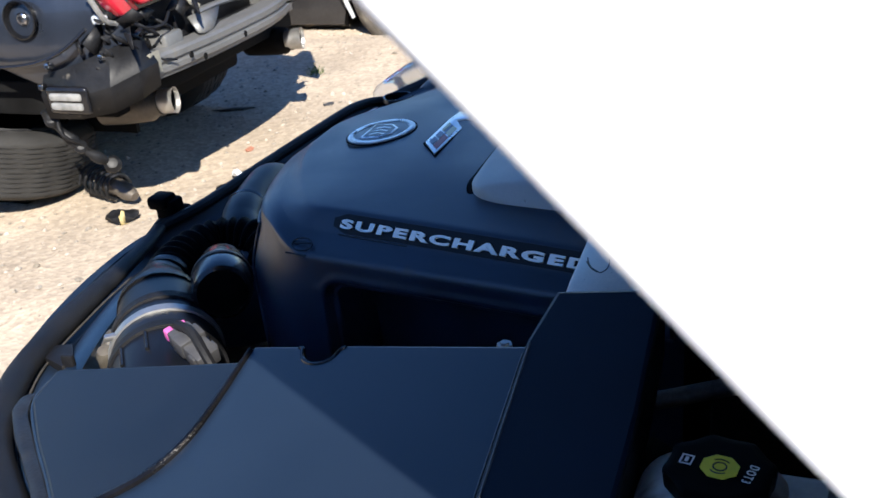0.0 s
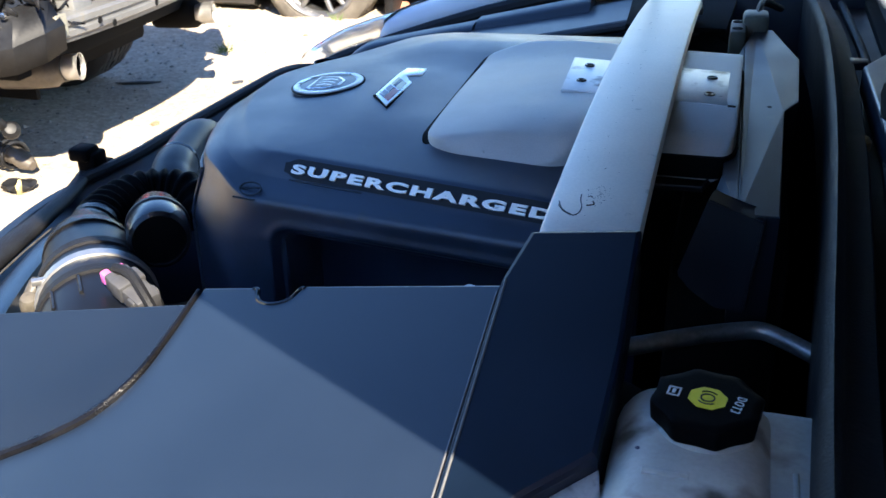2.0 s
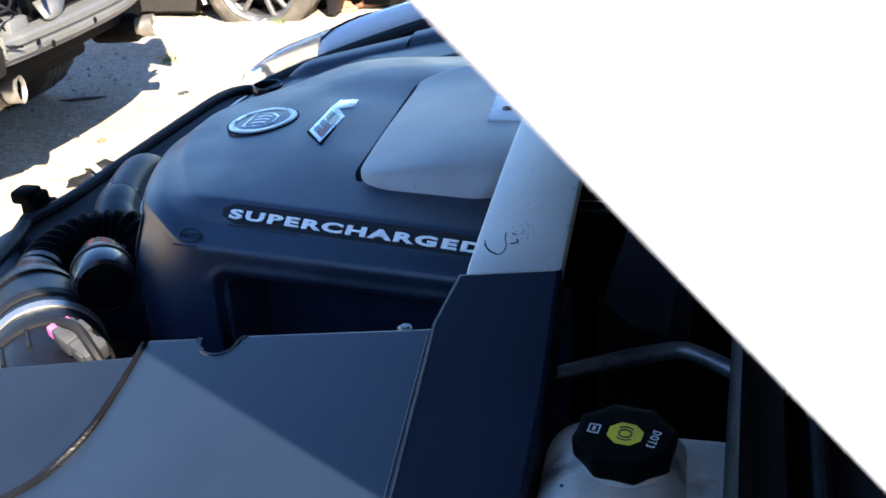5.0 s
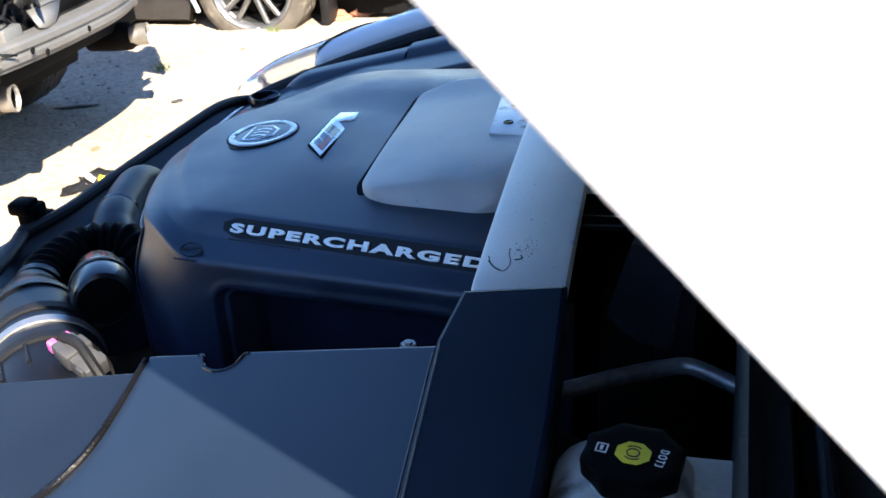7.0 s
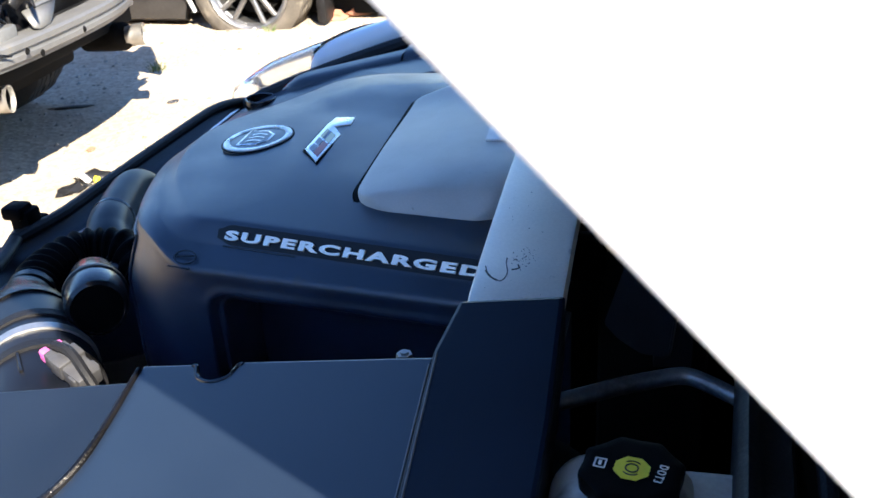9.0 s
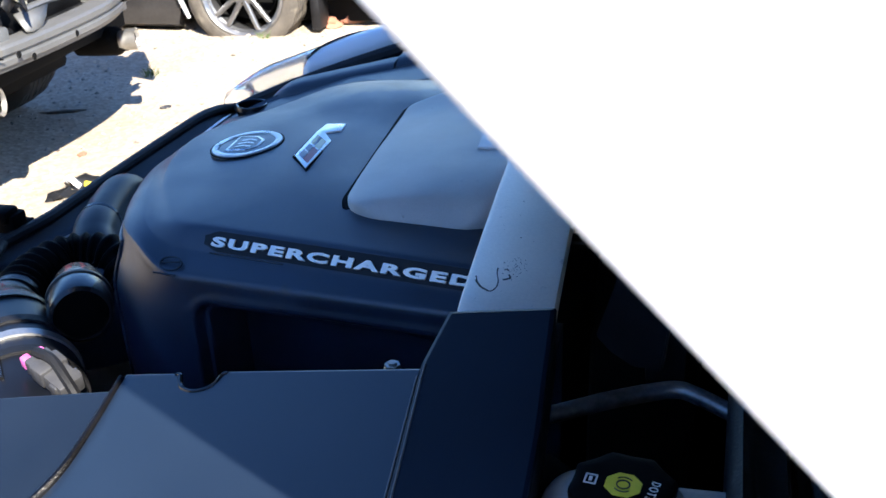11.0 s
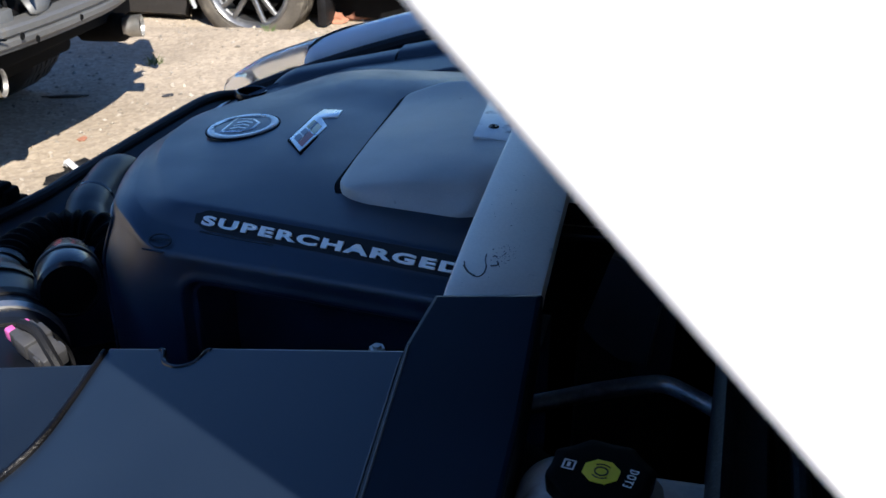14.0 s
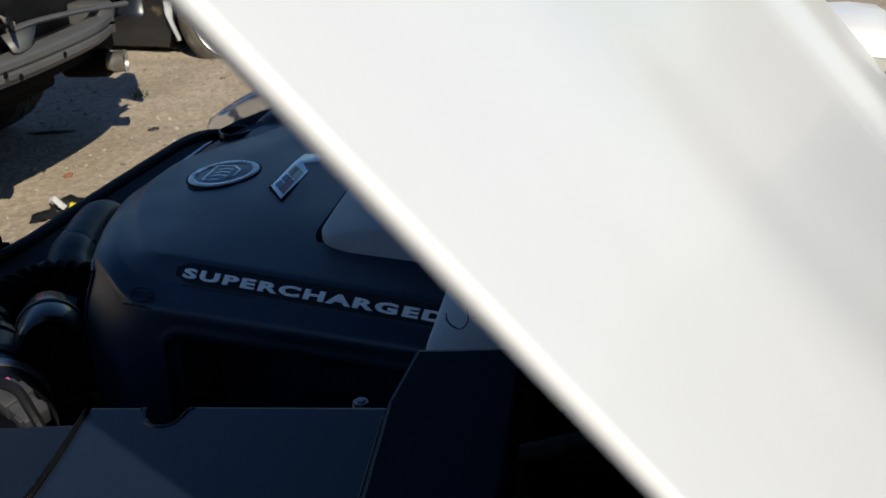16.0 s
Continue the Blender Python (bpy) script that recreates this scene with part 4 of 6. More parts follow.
def make_lid():
    corners = [(-0.223, -0.172, 0.018), (-0.197, -0.1885, 0.016), (-0.086, -0.2045, 0.03), (-0.030, -0.163, 0.02), (0.060, -0.1635, 0.016), (0.0645, -0.140, 0.010), (0.0645, 0.104, 0.014), (-0.020, 0.110, 0.02), (-0.125, 0.131, 0.02), (-0.178, 0.124, 0.014), (-0.2235, 0.096, 0.012)]
    plan = []
    for i, (x, y, r) in enumerate(corners):
        p, a, b = Vector((x, y)), Vector(corners[i - 1][:2]), Vector(corners[(i + 1) % len(corners)][:2])
        p0, p1 = p + (a - p).normalized() * r, p + (b - p).normalized() * r
        for k in range(7):
            t = k / 6
            plan.append(tuple(p0 * (1 - t) ** 2 + p * 2 * t * (1 - t) + p1 * t ** 2))

    def cover_top(x, y):
        a = abs(y) - 0.128 * (x + 0.338)
        return 0.9588 - 0.0018 * ease((a - 0.03) / 0.07) - 0.070 * max(0.0, a - 0.095) + 0.013 * ease((y - 0.05) / 0.12)

    def height(x, y):
        """Deck falling softly to the nose side, a steep apron along the front and a short one at the back."""
        fall = ease((x + 0.10) / 0.08)
        edge = -0.1885 - 0.144 * (min(x, -0.086) + 0.197) + 0.041 * ease((x + 0.086) / 0.056)
        sag = cover_top(x, y) + 0.0022 + 0.21 * (x + 0.226)
        d = y - edge - 0.016
        level = 0.9725 + (0.45 * d if d < 0 else 0.0145 * (1 - (1 - min(1.0, d / 0.075)) ** 2.3))
        deck = -0.006 * math.log(math.exp(-(sag - 0.97) / 0.006) + math.exp(-(level - 0.97) / 0.006) + math.exp(-0.016 / 0.006)) + 0.9742
        front = 0.9485 + 0.004 * ease((-0.12 - x) / 0.08) + 0.007 * fall + 1.75 * (y - edge)
        back = 0.972 + 0.9 * (0.131 - 0.20 * max(0.0, x + 0.125) + 0.13 * max(0.0, x + 0.02) - y)
        k = 0.0011
        return -k * math.log(math.exp(-(deck - 0.97) / k) + math.exp(-(front - 0.97) / k) + math.exp(-(back - 0.97) / k)) + 0.97

    cx, cy = -0.06, -0.01
    fine = []
    for i, p in enumerate(plan):
        q = plan[(i + 1) % len(plan)]
        n = 22 if i % 7 == 6 else 1
        fine += [(p[0] + (q[0] - p[0]) * k / n, p[1] + (q[1] - p[1]) * k / n) for k in range(n)]
    bm = bmesh.new()
    loops = []
    for f, drop in [(0.0, 0.022), (0.0, 0.0022), (0.004, 0.0006), (0.010, 0.0)] + [(0.010 + 0.03 * k, 0.0) for k in range(1, 31)]:
        loops.append([bm.verts.new((x + (cx - x) * f, y + (cy - y) * f, height(x + (cx - x) * f, y + (cy - y) * f) - drop)) for x, y in fine])
    for a, b in zip(loops, loops[1:]):
        for k in range(len(a)):
            bm.faces.new((a[k], a[(k + 1) % len(a)], b[(k + 1) % len(a)], b[k]))
    bm.faces.new(loops[-1])
    part("casting", bm, M_SILVER, lid, sharp=40)
    # dark groove between lid and cover
    out = []
    for i, p in enumerate(plan):
        d = (Vector(plan[(i + 1) % len(plan)]) - Vector(plan[i - 1])).normalized()
        w = 0.0058 if p[0] < -0.15 and p[1] > -0.17 else 0.003
        out.append((p[0] + w * d.y, p[1] - w * d.x))

    part("groove", prism(out, lambda x, y: cover_top(x, y) + 0.0024 - 0.0068 * ease((-0.165 - y) / 0.02), 0.02, 0.0006), M_DARK, lid, "black groove round the lid")
    pl = part("mount_plate", prism([(-0.1075, -0.082), (0.0535, -0.100), (0.0535, 0.014), (-0.1135, 0.036)], lambda x, y: 0.9868, 0.008, 0.0015), M_PLATE, lid, "stained pale metal mounting plate")
    for x, turn in ((-0.092, 0.0), (0.036, -0.018)):
        for y in (-0.051 + turn, 0.005 + turn):
            part("bolt", move(lathe([(0, 0.0002), (0.0025, 0.0004), (0.0030, 0.0014), (0.0042, 0.0016), (0.0050, 0.0012), (0.0056, 0)], 16), Matrix.Translation((x, y, 0.9868))), M_GLOSS, pl, "dark socket bolt")
    for i in range(9):
        y = -0.102 + 0.0135 * i
        part("rib", box(0.053, 0.062, y, y + 0.007, 0.96, 0.986, 0.001, 1), M_DARK, lid)


make_lid()

# ---- strut brace ----
brace = thing("strut_brace", (-0.032, 0, 0.945), "brushed aluminium strut tower brace over the engine", "strut brace")


def make_brace():
    bm = bmesh.new()
    rows = []
    for i in range(41):
        y = -0.50 + 0.96 * i / 40
        drop = 0.0 if abs(y) < 0.39 else (abs(y) - 0.39) * 0.35
        crown = 0.024 * max(0.0, 1 - (y / 0.40) ** 2)
        z = 0.9765 + crown - drop
        rows.append([bm.verts.new((x, y, z + dz)) for x, dz in ((-0.066, -0.011), (-0.0685, -0.004), (-0.0665, -0.001), (-0.063, 0.0), (-0.001, 0.001), (0.003, 0.0), (0.0055, -0.004), (0.004, -0.011))])
    for a, b in zip(rows, rows[1:]):
        for k in range(8):
            bm.faces.new((a[k], a[(k + 1) % 8], b[(k + 1) % 8], b[k]))
    bm.faces.new(rows[0][::-1])
    bm.faces.new(rows[-1])
    bar = part("bar", bm, M_ALU, brace, "brushed aluminium bar with black marker scrawl")
    # worn marker squiggle, too rubbed to read
    for pts, r in (([(-0.061, -0.350), (-0.058, -0.359), (-0.053, -0.366), (-0.047, -0.369), (-0.0435, -0.364), (-0.043, -0.355), (-0.0455, -0.345), (-0.046, -0.337)], 0.0005), ([(-0.060, -0.356), (-0.055, -0.364), (-0.049, -0.3685)], 0.0008), ([(-0.040, -0.353), (-0.037, -0.352), (-0.0345, -0.350), (-0.036, -0.346)], 0.0008), ([(-0.0405, -0.340), (-0.039, -0.338), (-0.037, -0.340)], 0.0005), ([(-0.033, -0.336), (-0.031, -0.332)], 0.0004), ([(-0.029, -0.344), (-0.027, -0.342)], 0.0004)):
        p = smooth_path([(x, y, 0.9768 + 0.024 * (1 - (y / 0.40) ** 2)) for x, y in pts], 5)
        part("scrawl", tube(p, r, 5), M_BLACKPRINT, bar, "faded black marker stroke")
    rng = random.Random(12)
    for name, label, spots in (("rubbed_ink", "crumbs of rubbed black marker", [(-0.030 + rng.gauss(0, 0.006), -0.336 + rng.gauss(0, 0.008), rng.uniform(0.0002, 0.0006)) for _ in range(60)]), ("grime_specks", "scattered grime specks on the bar", [(rng.uniform(-0.062, 0.0), rng.uniform(-0.42, 0.30), rng.choice((0.0003, 0.0004, 0.0007))) for _ in range(70)])):
        dots = bmesh.new()
        for x, y, r in spots:
            c = Vector((x, y, 0.9771 + 0.024 * max(0.0, 1 - (y / 0.40) ** 2)))
            turn = rng.uniform(0, 3)
            dots.faces.new([dots.verts.new(c + Vector((r * math.cos(turn + k * 1.257), r * 1.5 * math.sin(turn + k * 1.257), 0))) for k in range(5)])
        tagged(part(name, dots, M_BLACKPRINT, bar, label), kind="stuff")
    for s in (1,):
        part("end_plate", prism([(-0.10, s * 0.41), (0.04, s * 0.41), (0.05, s * 0.60), (-0.11, s * 0.60)], lambda x, y: 0.935, 0.008, 0.002), M_DARK, brace, "dark bracket at the strut tower")


make_brace()


# ---- covers beside the engine ----
def plane_a(x, y):
    return 0.8900 + 0.303 * (x + 0.3477) + 0.314 * (y + 0.390)


def plane_b(x, y):
    return 0.9760 + 0.164 * (x + 0.0685) + 0.3316 * (y + 0.399)


side_cover = thing("side_cover", (-0.2, -0.55, 0.84), "satin black plastic cover along the fender", "engine bay cover")
arc = [(-0.274 + 0.021 * math.cos(a), -0.4025 - 0.004 * math.cos(a) + 0.016 * math.sin(a) * -1) for a in [math.pi * (1 - i / 12) for i in range(13)]]
poly_a = [(-0.352, -0.388), (-0.300, -0.398)] + arc + [(-0.248, -0.407), (-0.083, -0.4395), (-0.082, -0.60), (-0.080, -0.74), (-0.66, -0.74), (-0.56, -0.61), (-0.50, -0.563), (-0.452, -0.540), (-0.405, -0.524), (-0.376, -0.500), (-0.362, -0.470), (-0.357, -0.42)]
part("panel", prism(poly_a, plane_a, 0.05, 0.003), M_PANEL, side_cover, smooth=False)
rim_pts = smooth_path([(x, y - 0.003, plane_a(x, y) - 0.002) for x, y in [(-0.299, -0.397)] + arc[::3] + [(-0.249, -0.4065)]], 4)
part("notch_lip", tube(rim_pts, 0.0022, 8), M_GLOSS, side_cover, "raised lip round the finger notch")
crease_path = smooth_path([(-0.354, -0.392, plane_a(-0.354, -0.392)), (-0.358, -0.44, plane_a(-0.358, -0.44)), (-0.366, -0.482, plane_a(-0.366, -0.482)), (-0.386, -0.512, plane_a(-0.386, -0.512)), (-0.42, -0.532, plane_a(-0.42, -0.532)), (-0.47, -0.551, plane_a(-0.47, -0.551)), (-0.53, -0.587, plane_a(-0.53, -0.587)), (-0.60, -0.66, plane_a(-0.60, -0.66))], 6)
part("edge_bead", tube(crease_path, lambda t: 0.0028 + 0.0022 * min(1, t * 2.2), 10), M_BEAD, side_cover, "worn gritty rubber bead along the edge")

front_cover = thing("front_cover", (-0.48, -0.48, 0.80), "satin black plastic cover over the air box", "engine bay cover")
part("panel", prism([(-0.615, -0.360), (-0.361, -0.396), (-0.361, -0.42), (-0.367, -0.470), (-0.381, -0.500), (-0.41, -0.524), (-0.456, -0.540), (-0.475, -0.548), (-0.488, -0.527), (-0.523, -0.494), (-0.571, -0.451), (-0.621, -0.399)], lambda x, y: plane_a(x, y) - 0.007, 0.05, 0.003), M_FRONT, front_cover, smooth=False)

part("edge_lip", tube(smooth_path([(x, y, plane_a(x, y) - 0.010) for x, y in ((-0.615, -0.362), (-0.619, -0.399), (-0.570, -0.452), (-0.522, -0.495), (-0.487, -0.528))], 5), 0.0024, 8), M_PANEL, front_cover, "thin rolled edge")

M_RIDGE = mat("pale_edge_sheen", (0.10, 0.10, 0.10), 0.45, vary=0.4, scale=40, fine=500, bump=0.1)
tower_cover = thing("tower_cover", (-0.04, -0.5, 0.93), "satin black cover over the end of the brace", "engine bay cover")
poly_b = [(-0.0725, -0.399), (0.0065, -0.4025), (0.008, -0.506), (0.005, -0.584), (-0.033, -0.612), (-0.078, -0.66), (-0.083, -0.66), (-0.084, -0.60), (-0.0835, -0.444)]
# darker than the side panel: its shade is in the material colour
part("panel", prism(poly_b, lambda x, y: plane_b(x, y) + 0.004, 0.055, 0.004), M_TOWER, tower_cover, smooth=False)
# the sheen along both edges is put in as thin paler tubes
for rx, host in ((-0.0862, plane_a), (-0.0800, plane_b)):
    ridge = [Vector((rx, y, host(rx, y) + (0.0040 if host is plane_b else 0.0002))) for y in [-0.447 - 0.012 * i for i in range(19)]]
    part("ridge", tube(ridge, 0.0009, 8), M_RIDGE, tower_cover, "narrow pale line painted as edge sheen")
part("torn_foot", prism([(-0.033, -0.612), (0.006, -0.583), (0.009, -0.597), (0.000, -0.612), (-0.030, -0.634)], lambda x, y: plane_b(x, y) - 0.006, 0.03, 0.002), M_PLATE, tower_cover, "bare metal bracket end")

stud = thing("cover_bolt", (-0.126, -0.372, 0.908), "small pale hexagonal bolt behind the side cover", "bolt")
part("head", move(lathe([(0, 0.004), (0.0035, 0.004), (0.004, 0.002), (0.0065, 0.002), (0.0075, -0.003), (0.0075, -0.02)], 6), Matrix.Translation((-0.126, -0.372, 0.908))), M_CLAMP, stud)
part("post", move(lathe([(0.006, 0.0), (0.006, -0.20)], 10), Matrix.Translation((-0.126, -0.372, 0.890))), M_DARK, stud, "dark threaded post")

# passenger side cover, across the bay
far_cover = thing("far_side_cover", (-0.3, 0.55, 0.85), "satin black plastic cover along the opposite fender", "engine bay cover")
part("panel", prism([(-0.69, 0.50), (-0.60, 0.475), (-0.48, 0.475), (-0.34, 0.485), (0.0, 0.50), (0.0, 0.66), (-0.34, 0.65), (-0.48, 0.63), (-0.60, 0.60), (-0.69, 0.57)], lambda x, y: min(0.818 + 0.21 * (x + 0.59), 0.77 + 0.45 * (x + 0.69)), 0.10, 0.006), M_PANEL, far_cover, smooth=False)
part("edge_bead", tube([Vector((x, 0.468 + 0.03 * (x + 0.48) ** 2 + (0.025 if x < -0.65 else 0), min(0.818 + 0.21 * (x + 0.59), 0.77 + 0.45 * (x + 0.69)) - 0.006)) for x in [-0.68 + 0.04 * i for i in range(17)]], 0.006, 8), M_RUBBER, far_cover, "rubber edge bead")


# ---- brake fluid reservoir ----
tank = thing("brake_fluid_reservoir", (0.062, -0.54, 0.86), "milky white brake fluid reservoir with black cap", "fluid reservoir")


def make_reservoir():
    c = Vector((0.0615, -0.5425, 0.93))
    bm = join(box(0.008, 0.106, -0.68, -0.488, 0.80, 0.9335, 0.030, 7), box(0.070, 0.150, -0.68, -0.494, 0.80, 0.9215, 0.012, 4), box(-0.010, 0.085, -0.70, -0.560, 0.79, 0.905, 0.024, 5))
    part("body", bm, M_TANK, tank)
    part("side_tab", box(0.112, 0.1155, -0.66, -0.560, 0.86, 0.9227, 0.001, 1), M_TANK, tank, "moulded seam")
    part("neck", move(lathe([(0.030, -0.02), (0.0285, 0.0035), (0.027, 0.006), (0.026, 0.012)], 32), Matrix.Translation(c)), M_TANK, tank)
    part("rib", box(0.030, 0.056, -0.597, -0.591, 0.932, 0.9347, 0.0012, 2), M_TANK, tank, "small moulded rib")
    # lobed cap
    cap = bmesh.new()
    prof = [(0.0, 0.0215), (0.0255, 0.0215), (0.0312, 0.0214), (0.0324, 0.0206), (0.0326, 0.019), (0.0315, 0.0085), (0.0295, 0.0065), (0.027, 0.0065)]
    rings = []
    k = 112
    for r, h in prof:
        if r == 0:
            rings.append([cap.verts.new((0, 0, h))])
            continue
        ring = []
        for i in range(k):
            a = 2 * math.pi * i / k
            dip = math.sqrt(math.cos(4 * a) ** 2 + 0.02)
            rr = r * (1.03 - 0.105 * dip * (1 if r > 0.025 else 0))
            ring.append(cap.verts.new((rr * math.cos(a), rr * math.sin(a), h)))
        rings.append(ring)
    for a, b in zip(rings, rings[1:]):
        for i in range(k):
            q = list(dict.fromkeys([a[i % len(a)], a[(i + 1) % len(a)], b[(i + 1) % len(b)], b[i % len(b)]]))
            if len(q) > 2:
                cap.faces.new(q)
    m = Matrix.Translation(c) @ Matrix.Rotation(radians(CAP_TURN), 4, "Z")
    cp = part("cap", move(cap, m), M_CAP, tank, "black lobed screw cap marked for brake fluid", sharp=40)
    top = m @ Matrix.Translation((0, 0, 0.0216))
    octo = [(0.0115 * math.cos(math.pi / 8 + i * math.pi / 4), 0.0115 * math.sin(math.pi / 8 + i * math.pi / 4)) for i in range(8)]
    part("label", move(flat_shape(octo, 0.0004), top), M_YELLOW, cp, "yellow octagonal label")
    sym = ring_shape(0.0034, 0.0043, 0.0004, 28)
    for s in (1, -1):
        sym = join(sym, tube([Vector((0.0064 * math.cos(a), 0.0066 * math.sin(a), 0.0002)) for a in [s * math.pi / 2 + radians(d) for d in range(-42, 43, 12)]], 0.00045, 5))
    part("brake_symbol", move(sym, top @ Matrix.Translation((0, 0, 0.0004))), M_BLACKPRINT, cp, "black brake symbol")
    dot = move(text_mesh("DOT3", 0.0054, 0.0165, 0.0003, 0.002), frame_uvn((0.0158, 0.0085, 0), (-0.10, -1, 0), (1, -0.10, 0)))
    part("lettering", move(dot, top), M_PRINT, cp, "white print")
    icon = join(flat_shape([(-0.0225, -0.0035), (-0.0217, -0.0035), (-0.0217, 0.0035), (-0.0225, 0.0035)], 0.0003), flat_shape([(-0.0175, -0.0035), (-0.0168, -0.0035), (-0.0168, 0.0035), (-0.0175, 0.0035)], 0.0003), flat_shape([(-0.0225, 0.0028), (-0.0168, 0.0028), (-0.0168, 0.0035), (-0.0225, 0.0035)], 0.0003), flat_shape([(-0.0225, -0.0035), (-0.0168, -0.0035), (-0.0168, -0.0028), (-0.0225, -0.0028)], 0.0003), flat_shape([(-0.0205, -0.0015), (-0.019, -0.0015), (-0.019, 0.0018), (-0.0205, 0.0018)], 0.0003))
    part("manual_symbol", move(icon, top @ Matrix.Translation((0.006, 0, 0)) @ Matrix.Diagonal((1.3, 1.3, 1, 1))), M_PRINT, cp, "white book symbol")
    part("dot_mark", move(lathe([(0, 0.0006), (0.0012, 0.0004), (0.0014, 0)], 10), Matrix.Translation((0.026, -0.575, 0.9335))), M_BADGEBLUE, tank, "tiny blue dot")


CAP_TURN = -9
make_reservoir()

# ---- pipe and module beside the reservoir ----
pipe = thing("steel_pipe", (0.09, -0.35, 0.86), "dull metal pipe bending behind the reservoir", "pipe")
part("tube", tube(smooth_path([(-0.05, -0.396, 0.874), (0.0, -0.371, 0.875), (0.044, -0.344, 0.875), (0.080, -0.326, 0.875), (0.098, -0.321, 0.875), (0.115, -0.327, 0.8735), (0.141, -0.340, 0.869), (0.20, -0.372, 0.858)], 6), 0.0072, 12), mat("dull_dark_steel", (0.26, 0.26, 0.26), 0.42, metal=0.8, vary=0.4, scale=30, fine=300, bump=0.05), pipe)

M_SHIELD = mat("grimy_black_plastic", (0.0075, 0.0105, 0.0165), 0.38, vary=0.4, scale=14, fine=900, bump=0.1, rough_vary=0.10, spec=0.38, speck=(0.04, 0.038, 0.035, 30, 0.66))
module = thing("rear_engine_shield", (0.08, -0.2, 0.9), "black plastic shield at the rear of the engine", "engine shield")
part("upper_slab", prism([(0.066, 0.21), (0.078, 0.288), (0.098, 0.288), (0.127, 0.155), (0.1225, -0.005), (0.1085, -0.040), (0.1035, -0.278), (0.071, -0.280)], lambda x, y: 0.966 - 0.14 * max(0.0, -y) ** 2, 0.10, 0.0012), M_SHIELD, module, smooth=False)
part("sloping_edge", prism([(0.054, 0.10), (0.060, 0.19), (0.0765, 0.284), (0.0655, 0.20), (0.0708, -0.280), (0.0475, -0.284), (0.0485, -0.245), (0.056, -0.186)], lambda x, y: 0.9655 - 0.14 * max(0.0, -y) ** 2 - 0.55 * (0.0700 - x), 0.06, 0.0008), M_SHIELD, module, "bevelled side of the shield", smooth=False)
part("socket", move(lathe([(0, 0.0008), (0.002, 0.0006), (0.0025, 0)], 10), Matrix.Translation((0.094, -0.03, 0.966))), M_DARK, module, "small dark screw hole")
flap = [(0.0475, 0.968), (0.070, 0.958), (0.092, 0.953), (0.084, 0.874), (0.060, 0.876), (0.040, 0.889), (0.028, 0.902)]
fb = bmesh.new()
front_row = [fb.verts.new((x, -0.287 - 0.10 * (0.955 - z), z)) for x, z in flap]
rear_row = [fb.verts.new((x + 0.004, -0.262 - 0.10 * (0.955 - z), z)) for x, z in flap]
fb.faces.new(front_row)
fb.faces.new(rear_row[::-1])
for k in range(len(flap)):
    fb.faces.new((front_row[k], front_row[(k + 1) % len(flap)], rear_row[(k + 1) % len(flap)], rear_row[k]))
bmesh.ops.bevel(fb, geom=fb.edges[:], offset=0.0015, segments=2, affect="EDGES")
part("lower_flap", fb, M_SHIELD, module, "bent lower flap", smooth=False)
part("ledge", prism([(-0.03, -0.128), (0.050, -0.124), (0.052, -0.140), (0.040, -0.184), (-0.03, -0.188)], lambda x, y: 0.935, 0.004, 0.001), M_DULL, module, "ledge below the lid")
part("ledge_rim", tube([Vector((0.051, -0.126, 0.936)), Vector((0.039, -0.184, 0.936)), Vector((-0.03, -0.188, 0.936))], 0.0014, 6), M_SHIELD, module, "raised rim of the ledge")
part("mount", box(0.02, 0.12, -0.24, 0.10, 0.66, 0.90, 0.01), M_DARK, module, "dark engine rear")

relay = thing("wiper_connector", (0.095, 0.16, 0.95), "small pale plastic connector by the firewall", "connector")
part("housing", join(box(0.046, 0.066, 0.235, 0.30, 0.93, 0.975, 0.004), box(0.060, 0.092, 0.275, 0.32, 0.92, 0.985, 0.006)), mat("yellowed_plastic", (0.11, 0.105, 0.075), 0.5, vary=0.3, scale=40, fine=300, bump=0.1), relay)
for y in (0.25, 0.285):
    part("bolt_hole", move(lathe([(0, 0.001), (0.006, 0.0008), (0.007, 0)], 12), Matrix.Translation((0.055, y, 0.975))), M_DARK, relay, "dark bolt hole")
part("lead", tube(smooth_path([(0.078, 0.30, 0.98), (0.085, 0.36, 0.985), (0.11, 0.44, 0.96)], 5), 0.005, 8), M_RUBBER, relay, "black cable")


# ---- air intake ----
M_GREYRUBBER = mat("weathered_grey_rubber", (0.012, 0.013, 0.015), 0.4, vary=0.4, scale=40, fine=300, bump=0.2, spec=0.3, speck=(0.02, 0.02, 0.02, 50, 0.6))
M_ELBOW = mat("smooth_black_moulding", (0.004, 0.005, 0.008), 0.40, vary=0.3, scale=20, fine=500, bump=0.05, rough_vary=0.1, spec=0.32)
intake = thing("air_intake_duct", (-0.55, -0.2, 0.80), "black ribbed air intake duct with clamps", "air duct")
main_path = smooth_path([(-0.455, -0.405, 0.760), (-0.495, -0.345, 0.784), (-0.545, -0.275, 0.792), (-0.595, -0.210, 0.798)], 8)
part("sensor_housing", tube(main_path, lambda t: 0.059 - 0.010 * max(0, (t - 0.62) / 0.38), 28), M_ELBOW, intake, "glossy black sensor housing")
d = (main_path[-1] - main_path[-6]).normalized()
